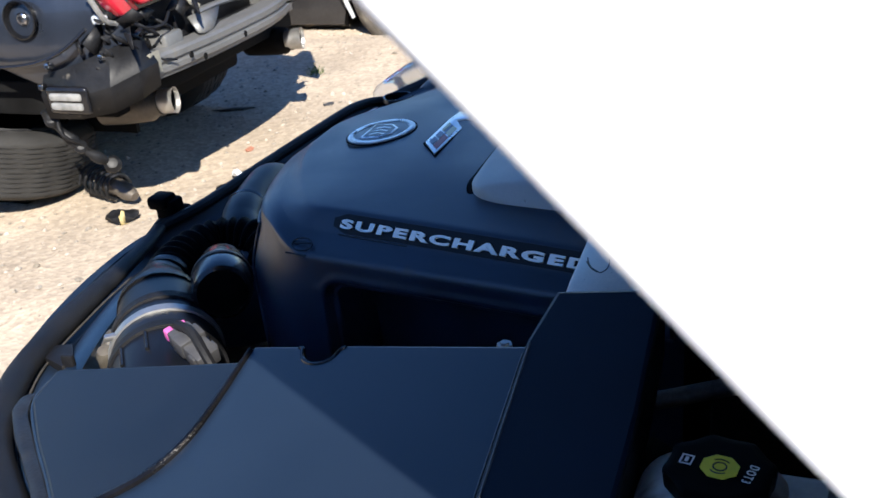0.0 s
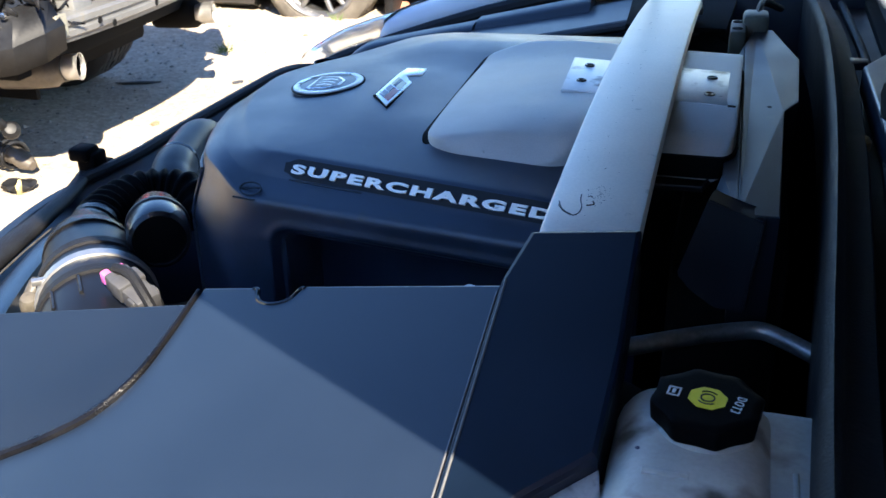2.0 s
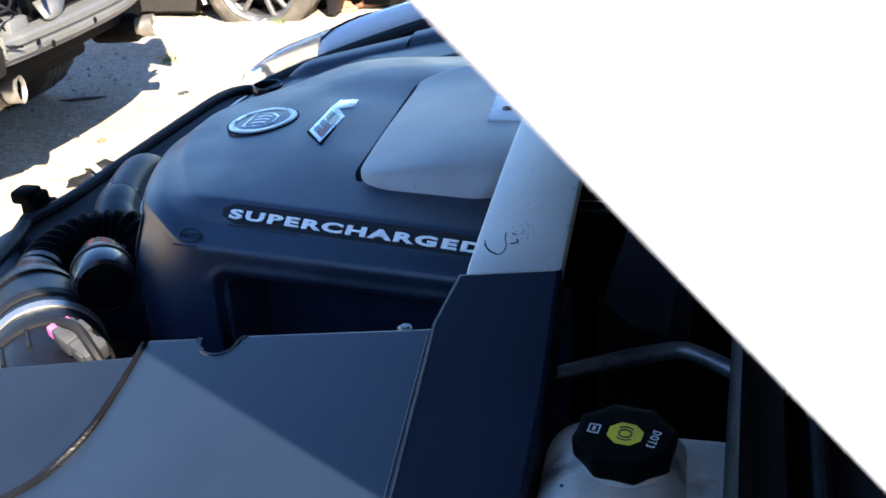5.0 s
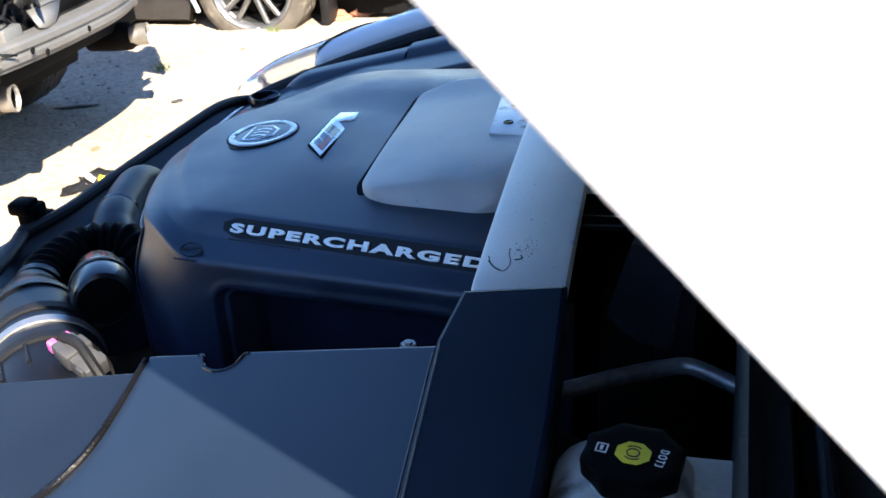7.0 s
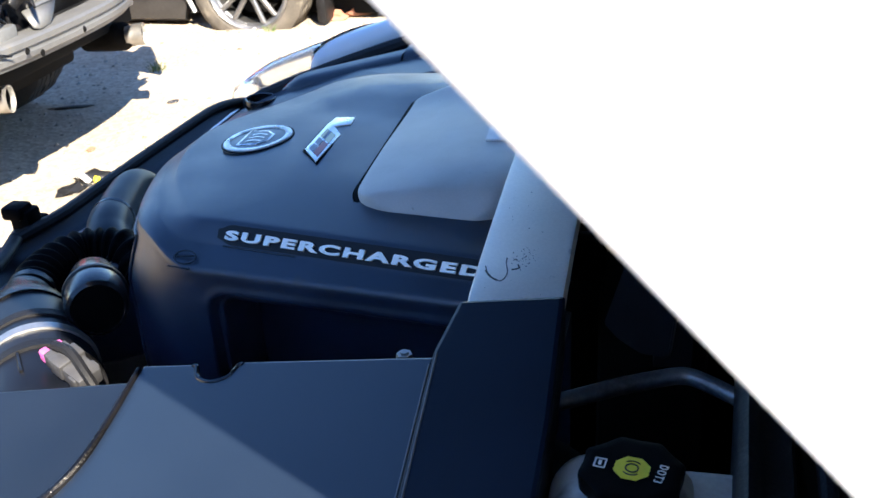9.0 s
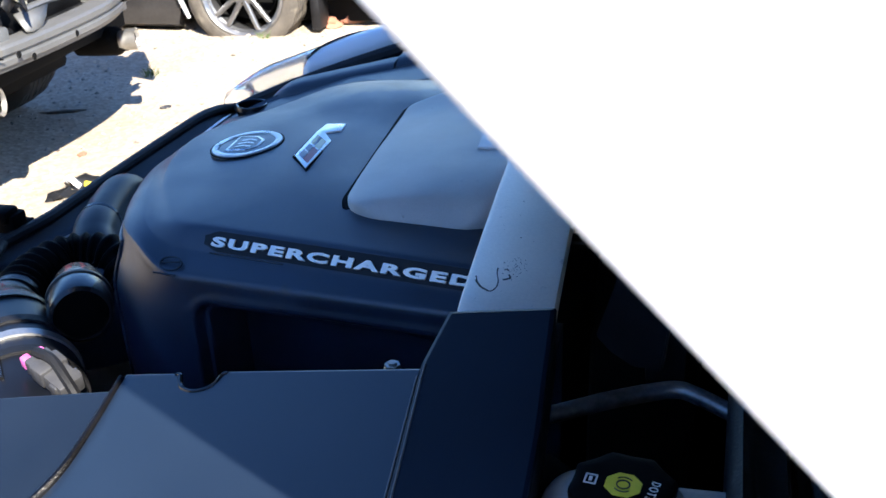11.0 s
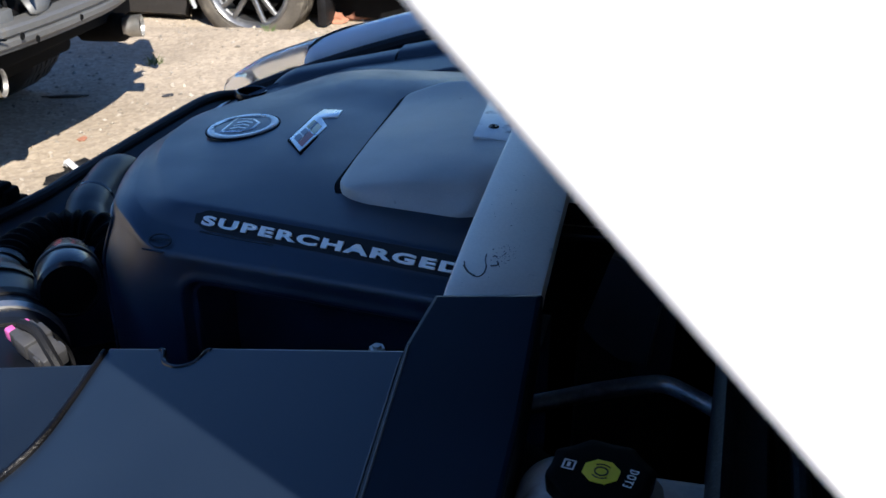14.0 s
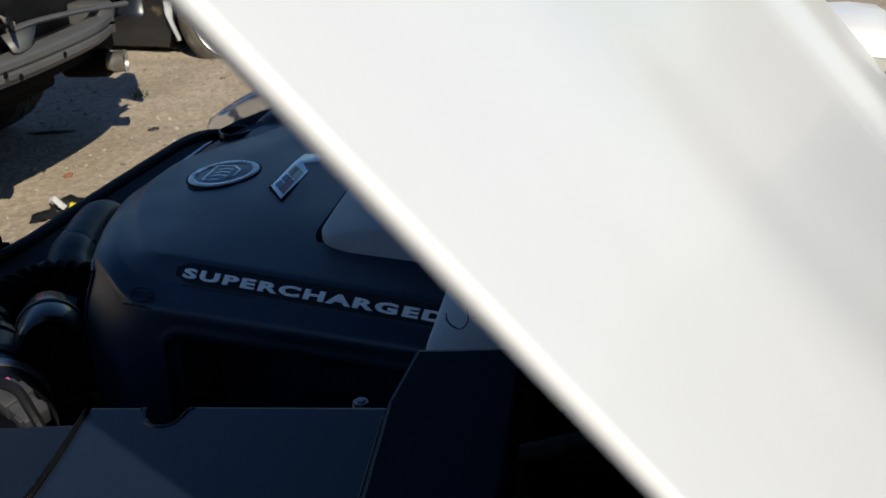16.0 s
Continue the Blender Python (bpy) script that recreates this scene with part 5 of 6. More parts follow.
for i, (t, r, m, lab) in enumerate(((15, 0.0610, M_CLAMP, "dull steel clamp band"), (12, 0.0620, M_RUBBER, "raised rubber rim"), (18, 0.0585, M_RUBBER, "raised rubber rim"))):
    p = main_path[min(t, len(main_path) - 1)]
    part("clamp" if i == 0 else "rim_band", move(lathe([(r - 0.004, -0.0065), (r, -0.0055), (r, 0.0055), (r - 0.004, 0.0065)], 40), aim(p, d)), m, intake, lab)
part("funnel", tube(smooth_path([(-0.592, -0.214, 0.800), (-0.611, -0.188, 0.801), (-0.627, -0.163, 0.802), (-0.637, -0.135, 0.803)], 6), lambda t: 0.050 - 0.022 * ease(t * 1.15), 28), M_DUSTY, intake, "dusty tapering rubber funnel")
bel = smooth_path([(-0.631, -0.150, 0.802), (-0.641, -0.115, 0.803), (-0.643, -0.080, 0.803), (-0.633, -0.042, 0.803), (-0.609, -0.026, 0.802), (-0.577, -0.024, 0.799), (-0.546, -0.042, 0.784)], 24)
part("bellows", tube(bel, lambda t: 0.0270 * (1 + 0.085 * math.sin(t * 2 * math.pi * 14)), 26), M_CAP, intake, "ribbed rubber bellows", sharp=60)
elb = smooth_path([(-0.634, 0.048, 0.806), (-0.641, 0.070, 0.806), (-0.652, 0.108, 0.806), (-0.664, 0.160, 0.803), (-0.667, 0.195, 0.790), (-0.662, 0.215, 0.765)], 8)
part("elbow", tube(elb, 0.0255, 28), M_ELBOW, intake, "smooth black elbow")
part("cuff", tube(smooth_path([(-0.638, 0.060, 0.806), (-0.631, 0.038, 0.806), (-0.620, 0.012, 0.804), (-0.604, -0.012, 0.798), (-0.586, -0.030, 0.785)], 6), lambda t: 0.0272 + 0.0012 * math.sin(min(1, t * 2) * math.pi), 28), M_ELBOW, intake, "swollen rubber cuff under the bellows")
part("elbow_collar", move(lathe([(0.0255, -0.004), (0.0282, -0.003), (0.0286, 0.002), (0.0255, 0.004)], 32), aim((-0.637, 0.057, 0.806), (-0.30, 1, 0))), M_GLOSS, intake, "glossy collar")
cp = main_path[15]
side = d.cross(Vector((0, 0, 1))).normalized()
up2 = side.cross(d)
for a in (-0.7, -0.2, 0.35, 0.9):
    q = main_path[10] + (side * math.sin(a) + up2 * math.cos(a)) * 0.0595
    part("mould_rib", tube([q - d * 0.016, q + d * 0.016], 0.0022, 6), M_DUSTY, intake, "small moulded rib")
sc = cp + (side * math.sin(-0.95) + up2 * math.cos(-0.95)) * 0.064
part("clamp_screw", move(join(box(-0.010, 0.010, -0.006, 0.006, -0.005, 0.005, 0.0015), move(lathe([(0, 0.016), (0.005, 0.016), (0.0055, 0.010), (0.0055, 0.0)], 10), Matrix.Rotation(radians(90), 4, "Y"))), frame_uvn(sc, side, d) @ Matrix.Scale(0.6, 4)), M_CLAMP, intake, "steel clamp screw")
for t, r in ((3, 0.0605), (6, 0.0600)):
    part("rim_band", move(lathe([(r - 0.004, -0.004), (r, -0.003), (r, 0.003), (r - 0.004, 0.004)], 40), aim(main_path[t], (main_path[t + 1] - main_path[t - 1]))), M_ELBOW, intake, "raised housing rim")
con = frame_uvn((-0.455, -0.343, 0.848), (0.9, -0.42, -0.25), (0.35, 0.8, 0.15)) @ Matrix.Scale(1.12, 4)
connector = part("connector", move(join(box(-0.022, 0.026, -0.011, 0.011, -0.006, 0.010, 0.002), box(-0.012, 0.004, -0.013, 0.013, -0.004, 0.013, 0.002), box(0.012, 0.022, -0.013, 0.013, -0.004, 0.009, 0.002)), con), M_GREY, intake, "grey sensor connector")
part("lock_tab", move(join(box(-0.029, -0.021, -0.011, -0.003, -0.003, 0.009, 0.002), box(-0.028, -0.021, 0.002, 0.010, -0.003, 0.008, 0.002)), con), M_PINK, connector, "pink locking tab")
part("lead", tube(smooth_path([con @ Vector((-0.02, 0, 0.013)), con @ Vector((0.0, 0.002, 0.017)), con @ Vector((0.022, -0.002, 0.014)), con @ Vector((0.045, -0.006, 0.002)), con @ Vector((0.06, -0.01, -0.02))], 5), 0.005, 8), M_RUBBER, connector, "black sheathed lead")

coupling = thing("breather_coupling", (-0.505, -0.22, 0.82), "glossy black round coupling with a grey rubber ring", "hose coupling")
cm = aim((-0.503, -0.214, 0.841), (0.50, -0.78, 0.06)) @ Matrix.Scale(0.88, 4)
part("barrel", move(lathe([(0.030, -0.075), (0.035, -0.05), (0.0375, -0.02), (0.0375, 0.010), (0.0355, 0.018), (0.031, 0.0215), (0.030, 0.019), (0, 0.019)], 36), cm), M_GLOSS, coupling)
part("ring", move(lathe([(0.036, -0.030), (0.0390, -0.028), (0.0390, -0.023), (0.036, -0.021)], 36), cm), M_GREYRUBBER, coupling, "grey rubber ring")
part("face", move(lathe([(0, 0.0200), (0.027, 0.0200), (0.0298, 0.0192)], 36), cm), M_CAP, coupling, "matt black end face")

# ---- nose details ----
catch = thing("hood_bumper", (-0.805, 0.085, 0.74), "small black plastic hood stop on the nose", "hood stop")
part("block", join(box(-0.812, -0.782, 0.078, 0.112, 0.70, 0.796, 0.006), box(-0.820, -0.788, 0.072, 0.106, 0.784, 0.804, 0.006)), M_CAP, catch)
part("foot", box(-0.806, -0.785, 0.110, 0.130, 0.72, 0.774, 0.003), M_CAP, catch, "low foot")
sticker = thing("paper_label", (-0.679, 0.51, 0.775), "pale rectangular label on the radiator panel", "label")
part("sheet", prism([(-0.690, 0.478), (-0.678, 0.480), (-0.673, 0.575), (-0.685, 0.564)], lambda x, y: 0.7745 + 0.35 * (x + 0.688), 0.0015, 0.0), M_LABEL, sticker)
neck = thing("filler_neck", (-0.634, 0.582, 0.80), "round black filler neck near the headlight", "filler neck")
part("collar", move(lathe([(0.027, -0.02), (0.028, 0.002), (0.027, 0.004), (0.0245, 0.0035), (0.024, -0.03), (0, -0.03)], 32), Matrix.Translation((-0.632, 0.578, 0.796))), M_GLOSS, neck)
hose = thing("corner_seal", (-0.60, -0.47, 0.79), "wrinkled grey rubber seal in the corner of the bay", "rubber seal")
part("strip", tube(smooth_path([(-0.640, -0.380, 0.786), (-0.637, -0.395, 0.789), (-0.621, -0.418, 0.790), (-0.581, -0.455, 0.790), (-0.542, -0.488, 0.790), (-0.509, -0.519, 0.790), (-0.47, -0.56, 0.785)], 8), lambda t: 0.0085 + 0.0005 * math.sin(t * 31), 12, flat=0.5), M_GREYRUBBER, hose)
M_DUSTLINE = mat("dusty_seam", (0.05, 0.045, 0.038), 0.7, vary=0.5, scale=60, fine=400, bump=0.1)
outer = thing("outer_seal", (-0.68, -0.44, 0.77), "black rubber hood seal sweeping along the fender", "rubber seal")
sweep = smooth_path([(-0.796, 0.07, 0.768), (-0.772, 0.0, 0.770), (-0.752, -0.098, 0.772), (-0.743, -0.16, 0.773), (-0.732, -0.22, 0.774), (-0.721, -0.271, 0.775), (-0.707, -0.321, 0.775), (-0.686, -0.365, 0.776), (-0.659, -0.411, 0.777), (-0.623, -0.455, 0.778), (-0.585, -0.489, 0.778), (-0.54, -0.525, 0.778), (-0.49, -0.57, 0.776)], 7)
part("strip", tube(sweep, lambda t: 0.010 + 0.007 * ease(t * 3), 14, flat=0.75), M_RUBBER, outer)
part("flange", tube([p + Vector((0.019, 0.006, -0.004)) for p in sweep[14:60]], 0.0012, 6), M_DUSTLINE, outer, "pale dusty flange beside the seal")
clip = thing("corner_clip", (-0.69, -0.30, 0.75), "black plastic clip bridging the nose and the cover", "plastic clip")
part("arm", prism([(-0.712, -0.292), (-0.708, -0.272), (-0.684, -0.266), (-0.654, -0.300), (-0.662, -0.312)], lambda x, y: 0.776 + 0.05 * (x + 0.71), 0.010, 0.002), M_DULL, clip)
part("bracket", prism([(-0.706, -0.296), (-0.668, -0.298), (-0.650, -0.330), (-0.662, -0.372), (-0.678, -0.372)], lambda x, y: 0.768, 0.008, 0.002), M_PANEL, clip, "sloping black bracket")
part("tab", box(-0.664, -0.648, -0.309, -0.303, 0.768, 0.790, 0.002), M_DULL, clip, "upright tab")
part("screw", move(lathe([(0, 0.01), (0.006, 0.01), (0.008, 0.004), (0.008, -0.03)], 10), Matrix.Translation((-0.667, -0.262, 0.762))), M_RUST, clip, "rusty screw")
M_DIRTYWHITE = mat("dirty_white_plastic", (0.075, 0.065, 0.05), 0.5, vary=0.4, scale=60, fine=400, bump=0.1, speck=(0.05, 0.04, 0.03, 60, 0.6))
lead = thing("white_connector", (-0.635, -0.26, 0.77), "small dirty white connectors beside the air duct", "connector")
part("plug", move(lathe([(0, 0.012), (0.006, 0.011), (0.008, 0.006), (0.008, -0.02), (0.0, -0.02)], 14), aim((-0.645, -0.248, 0.776), (0.3, 0.5, 0.8))), M_DIRTYWHITE, lead, "dirty white plug")
part("plug", move(lathe([(0, 0.014), (0.008, 0.012), (0.011, 0.006), (0.011, -0.02), (0.0, -0.02)], 14), aim((-0.628, -0.278, 0.774), (0.2, -0.3, 0.9))), M_DIRTYWHITE, lead, "dirty white plug")
part("wire", tube(smooth_path([(-0.645, -0.249, 0.765), (-0.632, -0.262, 0.752), (-0.612, -0.270, 0.760), (-0.590, -0.272, 0.778)], 5), 0.004, 8), M_RUBBER, lead, "black wire")
part("wire", tube(smooth_path([(-0.629, -0.277, 0.760), (-0.615, -0.282, 0.756), (-0.588, -0.284, 0.775)], 5), 0.004, 8), M_RUBBER, lead, "black wire")
part("wire", tube(smooth_path([(-0.645, -0.25, 0.765), (-0.66, -0.27, 0.755), (-0.64, -0.30, 0.75), (-0.628, -0.28, 0.762)], 5), 0.003, 6), M_RUST, lead, "brown wire")

strut = thing("gas_strut", (-0.078, 0.64, 0.93), "thin black gas strut holding the hood up", "gas strut")
part("rod", tube([Vector((-0.078, 0.645, 0.93)), Vector((-0.12, 0.68, 1.2))], 0.005, 10), M_CHROME, strut, "bright piston rod")
part("cylinder", tube([Vector((-0.080, 0.647, 0.945)), Vector((-0.165, 0.715, 1.50))], 0.010, 12), M_GLOSS, strut, "black gas cylinder")

# ---- wrecked car without its rear bumper skin ----
wreck = thing("wrecked_car", (-3.6, 2.15, 0), "dark grey wrecked car with its rear bumper torn off", "car")


def skin(name, rows, material, parent, label="", thick=0.006, sharp=40):
    bm = bmesh.new()
    vs = [[bm.verts.new(p) for p in r] for r in rows]
    for a, b in zip(vs, vs[1:]):
        for k in range(len(a) - 1):
            bm.faces.new((a[k], a[k + 1], b[k + 1], b[k]))
    ob = part(name, bm, material, parent, label, sharp=sharp)
    so = ob.modifiers.new("skin", "SOLIDIFY")
    so.thickness = thick
    return ob


M_RAW = mat("chalky_alloy", (0.20, 0.19, 0.15), 0.7, vary=0.4, scale=20, fine=200, bump=0.4, speck=(0.45, 0.4, 0.3, 22, 0.6))
M_STRIP = mat("scuffed_reflector", (0.22, 0.22, 0.21), 0.4, vary=0.3, scale=40, fine=200, bump=0.1)


M_DEEPRED = mat("deep_red_plastic", (0.16, 0.006, 0.012), 0.2, vary=0.12, scale=14, fine=120, bump=0.0)


def make_wreck():
    near, far = 1.42, 2.86
    # quarter panels with an open wheel arch
    for y0, s in ((near, 1), (far, -1)):
        rows = []
        for i in range(37):
            x = -5.6 + 3.66 * i / 36
            dx = x + 2.78
            arch = 0.50 + 0.12 * math.sqrt(max(0.0, 1 - (dx / 0.46) ** 2)) if abs(dx) < 0.46 else (0.50 if x > -2.4 else 0.22)
            lean = 0.10 * max(0.0, (x + 2.35) / 0.42) ** 2
            rows.append([(x, y0 + s * (0.03 + lean), arch), (x, y0 + s * (0.005 + lean), arch + 0.02), (x, y0 + s * (0.0 + lean), 0.66), (x, y0 + s * (0.012 + lean), 0.74), (x, y0 + s * (0.03 + lean), 0.80), (x, y0 + s * (0.085 + lean), 0.90), (x, y0 + s * (0.16 + lean), 0.95), (x, y0 + s * 0.30, 0.97)])
        skin("quarter_panel", rows, M_WRECK, wreck, "dark grey rear quarter panel", sharp=60)
    skin("trunk_lid", [[(x - (0.16 * (abs(y - 2.14) / 0.54) ** 3 if x > -2.3 else 0), y, z) for y in (near + 0.18, 1.68, 1.8, 1.97, 2.14, 2.31, 2.48, 2.6, far - 0.18)] for x, z in ((-3.2, 1.02), (-2.5, 0.99), (-2.02, 0.965), (-1.955, 0.95), (-1.965, 0.90), (-2.0, 0.80))], M_WRECK, wreck, "dark grey trunk lid")
    skin("rear_panel", [[(x, y, z) for y in (near + 0.13, 1.8, 2.14, 2.5, far - 0.1)] for x, z in ((-2.02, 0.86), (-2.03, 0.70), (-2.06, 0.62), (-2.06, 0.48))], M_WRECKPLASTIC, wreck, "bare dark rear panel with torn edges")
    part("cabin", box(-5.3, -3.2, near + 0.16, far - 0.16, 0.9, 1.34, 0.12, 3), M_GLOSS, wreck, "dark glazed cabin")
    part("underbody", box(-5.4, -2.38, near + 0.48, far - 0.10, 0.20, 0.50, 0.03), M_DARK, wreck, "dark underbody")
    # unseen plate, added to keep lit gaps out of the wreck's ground shadow
    part("floor_pan", box(-5.4, -2.08, near + 0.12, far - 0.12, 0.38, 0.50, 0.01), M_DARK, wreck, "dark floor pan")
    part("wheel_well", box(-3.3, -2.3, near + 0.46, near + 0.48, 0.2, 0.7, 0.0), M_DARK, wreck, "dark wheel well")
    # filler without its flap
    fm = aim((-2.265, near - 0.004, 0.735), (0, -1, 0.05))
    fill = part("fuel_filler", move(lathe([(0.060, -0.012), (0.0615, 0.001), (0.058, 0.0025), (0.054, -0.008), (0.046, -0.035), (0.0, -0.04)], 32), fm), M_DUSTY, wreck, "open round fuel filler")
    part("filler_cap", move(lathe([(0.020, -0.04), (0.020, -0.012), (0.016, -0.008), (0.010, -0.008), (0.009, -0.02), (0, -0.02)], 20), fm), M_CHROME, fill, "bright filler neck")
    # tail lamp: three upright red bars in a black bezel, wrapping the corner
    bez = part("tail_lamp", join(box(-2.02, -1.955, near + 0.05, near + 0.40, 0.715, 0.90, 0.02)), M_GLOSS, wreck, "broken tail lamp with three red bars")
    for i in range(3):
        y = near + 0.062 + 0.104 * i
        lean = Matrix(((1, 0, 0, 0), (0, 1, -0.8, 0.8 * 0.73), (0, 0, 1, 0.012 * i), (0, 0, 0, 1)))
        part("red_bar", move(box(-1.985, -1.932, y + 0.004, y + 0.074, 0.722, 0.89, 0.014, 3), lean), M_TAIL, bez, "glossy red lamp bar")
        part("lamp_groove", move(box(-1.985, -1.950, y + 0.060, y + 0.112, 0.722, 0.89, 0.006), lean), M_DEEPRED, bez, "deep red groove between the bars")
    part("lamp_rim", tube(smooth_path([(-1.975, near + 0.085, 0.700), (-1.972, near + 0.035, 0.722), (-1.975, near + 0.005, 0.775), (-1.985, near - 0.01, 0.84), (-2.0, near + 0.01, 0.90)], 6), 0.009, 8), M_STRIP, bez, "pale broken lamp rim")
    part("clear_lamp", box(-2.02, -1.970, near + 0.028, near + 0.052, 0.71, 0.738, 0.008), M_LENS, bez, "clear lamp piece")
    bez2 = part("tail_lamp", box(-2.02, -1.955, far - 0.34, far - 0.05, 0.715, 0.90, 0.02), M_GLOSS, wreck, "tail lamp with three red bars")
    for i in range(3):
        y = far - 0.335 + 0.088 * i
        part("red_bar", box(-1.985, -1.935, y, y + 0.078, 0.728, 0.89, 0.016, 3), M_TAIL, bez2, "glossy red lamp bar")
    # bare aluminium bumper beam, bowed, ribbed, with crush cans
    rows = []
    prof = ((0.0, 0.0), (0.004, 0.012), (0.012, 0.018), (0.012, 0.034), (0.004, 0.040), (0.004, 0.046), (0.012, 0.052), (0.012, 0.070), (0.004, 0.078), (-0.02, 0.082), (-0.06, 0.082), (-0.06, 0.0))
    for i in range(33):
        y = 1.555 + 1.09 * i / 32
        t = (y - 2.10) / 0.545
        x = -1.885 - 0.13 * abs(t) ** 2.4 * (1 if t > 0 else 0.35)
        rows.append([(x + dx, y, 0.500 + dz) for dx, dz in prof])
    bm = bmesh.new()
    vs = [[bm.verts.new(p) for p in r] for r in rows]
    for a, b in zip(vs, vs[1:]):
        for k in range(len(a)):
            bm.faces.new((a[k], a[(k + 1) % len(a)], b[(k + 1) % len(a)], b[k]))
    bm.faces.new(vs[0])
    bm.faces.new(vs[-1])
    beam = part("bumper_beam", bm, M_BEAM, wreck, "bare ribbed aluminium bumper beam", sharp=25)
    for y, z in ((1.714, 0.546), (1.790, 0.520), (2.05, 0.527)):
        part("hole", move(lathe([(0, 0.002), (0.011, 0.002), (0.012, 0)], 14), aim((-1.875, y, z), (1, 0, 0))), M_DARK, beam, "dark bolt hole")
    part("shelf", box(-2.08, -1.93, 1.62, 2.60, 0.530, 0.548, 0.004), M_WRECKPLASTIC, wreck, "dark torn plastic shelf behind the beam")
    for y in (1.72, 2.46):
        part("crush_can", box(-2.08, -1.93, y - 0.05, y + 0.05, 0.50, 0.62, 0.01), M_BEAM, wreck, "aluminium crush box")
    brk = [(-1.955, 1.840, 0.636), (-1.905, 1.815, 0.590), (-1.898, 1.838, 0.582), (-1.910, 1.915, 0.580), (-1.930, 1.975, 0.604), (-1.955, 2.040, 0.636)]
    b2 = bmesh.new()
    f = b2.faces.new([b2.verts.new(p) for p in brk])
    ob = part("bracket", b2, M_BEAM, wreck, "thin bent aluminium bracket")
    ob.modifiers.new("skin", "SOLIDIFY").thickness = 0.006
    part("upper_strut", tube(smooth_path([(-1.958, 1.90, 0.640), (-1.956, 2.04, 0.640), (-1.950, 2.28, 0.622), (-1.940, 2.46, 0.604), (-1.930, 2.60, 0.590)], 6), 0.017, 8, flat=0.6), M_BEAM, beam, "thin aluminium strut behind the beam")
    part("stub", tube([Vector((-1.975, 1.865, 0.692)), Vector((-1.962, 1.925, 0.655))], 0.011, 8), M_RAW, beam, "pale broken stub")
    # plastic remains at the corner
    skin("corner_bracket", [[(-2.24, near - 0.01, 0.42), (-2.24, near - 0.02, 0.50), (-2.23, near, 0.56)], [(-2.10, near - 0.02, 0.425), (-2.10, near - 0.035, 0.50), (-2.08, near - 0.01, 0.60)], [(-1.98, near + 0.0, 0.445), (-1.97, near - 0.015, 0.53), (-1.97, near + 0.02, 0.64)], [(-1.915, near + 0.06, 0.47), (-1.90, near + 0.05, 0.56), (-1.93, near + 0.08, 0.65)], [(-1.90, near + 0.14, 0.49), (-1.885, near + 0.13, 0.57), (-1.95, near + 0.16, 0.63)]], M_WRECKPLASTIC, wreck, "torn black plastic bumper corner", 0.01, 12)
    for x, y, z in ((-2.17, near - 0.035, 0.60), (-1.99, near + 0.0, 0.62), (-2.22, near - 0.03, 0.53)):
        part("bolt", move(lathe([(0, 0.012), (0.008, 0.011), (0.012, 0.004), (0.012, -0.02)], 10), aim((x, y, z), (0.3, -1, 0.2))), M_CHROME, wreck, "bright loose bolt")
    part("side_strip", tube(smooth_path([(-2.62, near - 0.004, 0.575), (-2.42, near - 0.012, 0.585), (-2.25, near - 0.018, 0.60), (-2.12, near - 0.02, 0.64), (-2.04, near + 0.02, 0.70)], 5), 0.010, 8, flat=0.6), M_GLOSS, wreck, "dark bumper joint strip")
    part("pale_bracket", prism([(-1.955, near + 0.10), (-1.905, near + 0.12), (-1.905, near + 0.17), (-1.95, near + 0.18)], lambda x, y: 0.585 + 0.5 * (x + 1.93), 0.07, 0.006), M_RAW, wreck, "chalky bent bracket end")
    part("lamp_wire", tube(smooth_path([(-1.97, near + 0.10, 0.715), (-1.93, near + 0.16, 0.67), (-1.92, near + 0.24, 0.66), (-1.95, near + 0.32, 0.68)], 5), 0.005, 6), M_RUBBER, wreck, "loose black wire")
    rf = part("reflector", box(-2.205, -2.045, near - 0.042, near - 0.02, 0.445, 0.535, 0.014, 3), M_GLOSS, wreck, "side reflector in a black frame")
    for i in range(2):
        part("reflector_rib", box(-2.185, -2.065, near - 0.052, near - 0.036, 0.462 + 0.030 * i, 0.486 + 0.030 * i, 0.007), M_STRIP, rf, "pale ribbed strip")
    rng = random.Random(9)
    for i in range(34):
        p = Vector((rng.uniform(-2.10, -1.93), rng.uniform(near + 0.0, near + 0.50), rng.uniform(0.58, 0.72)))
        a = Vector((rng.uniform(-0.03, 0.06), rng.uniform(-0.08, 0.08), rng.uniform(-0.06, 0.04)))
        b = bmesh.new()
        q = [p, p + a, p + a + Vector((0.02, rng.uniform(-0.03, 0.05), rng.uniform(-0.05, 0.0))), p + Vector((0.0, 0.03, -0.03))]
        b.faces.new([b.verts.new(v) for v in q])
        o = part("torn_scrap", b, rng.choice((M_WRECKPLASTIC, M_WRECKPLASTIC, M_GLOSS, M_RUBBER, M_RUBBER)), wreck, "torn black plastic scrap")
        o.modifiers.new("skin", "SOLIDIFY").thickness = 0.006
    for i in range(3):
        y = near + 0.1 + 0.08 * i
        part("wire", tube(smooth_path([(-2.03, y, 0.70), (-1.96, y + 0.05, 0.64), (-1.98, y + 0.12, 0.60), (-2.04, y + 0.2, 0.63)], 5), 0.006, 6), M_RUBBER, wreck, "hanging black wire")
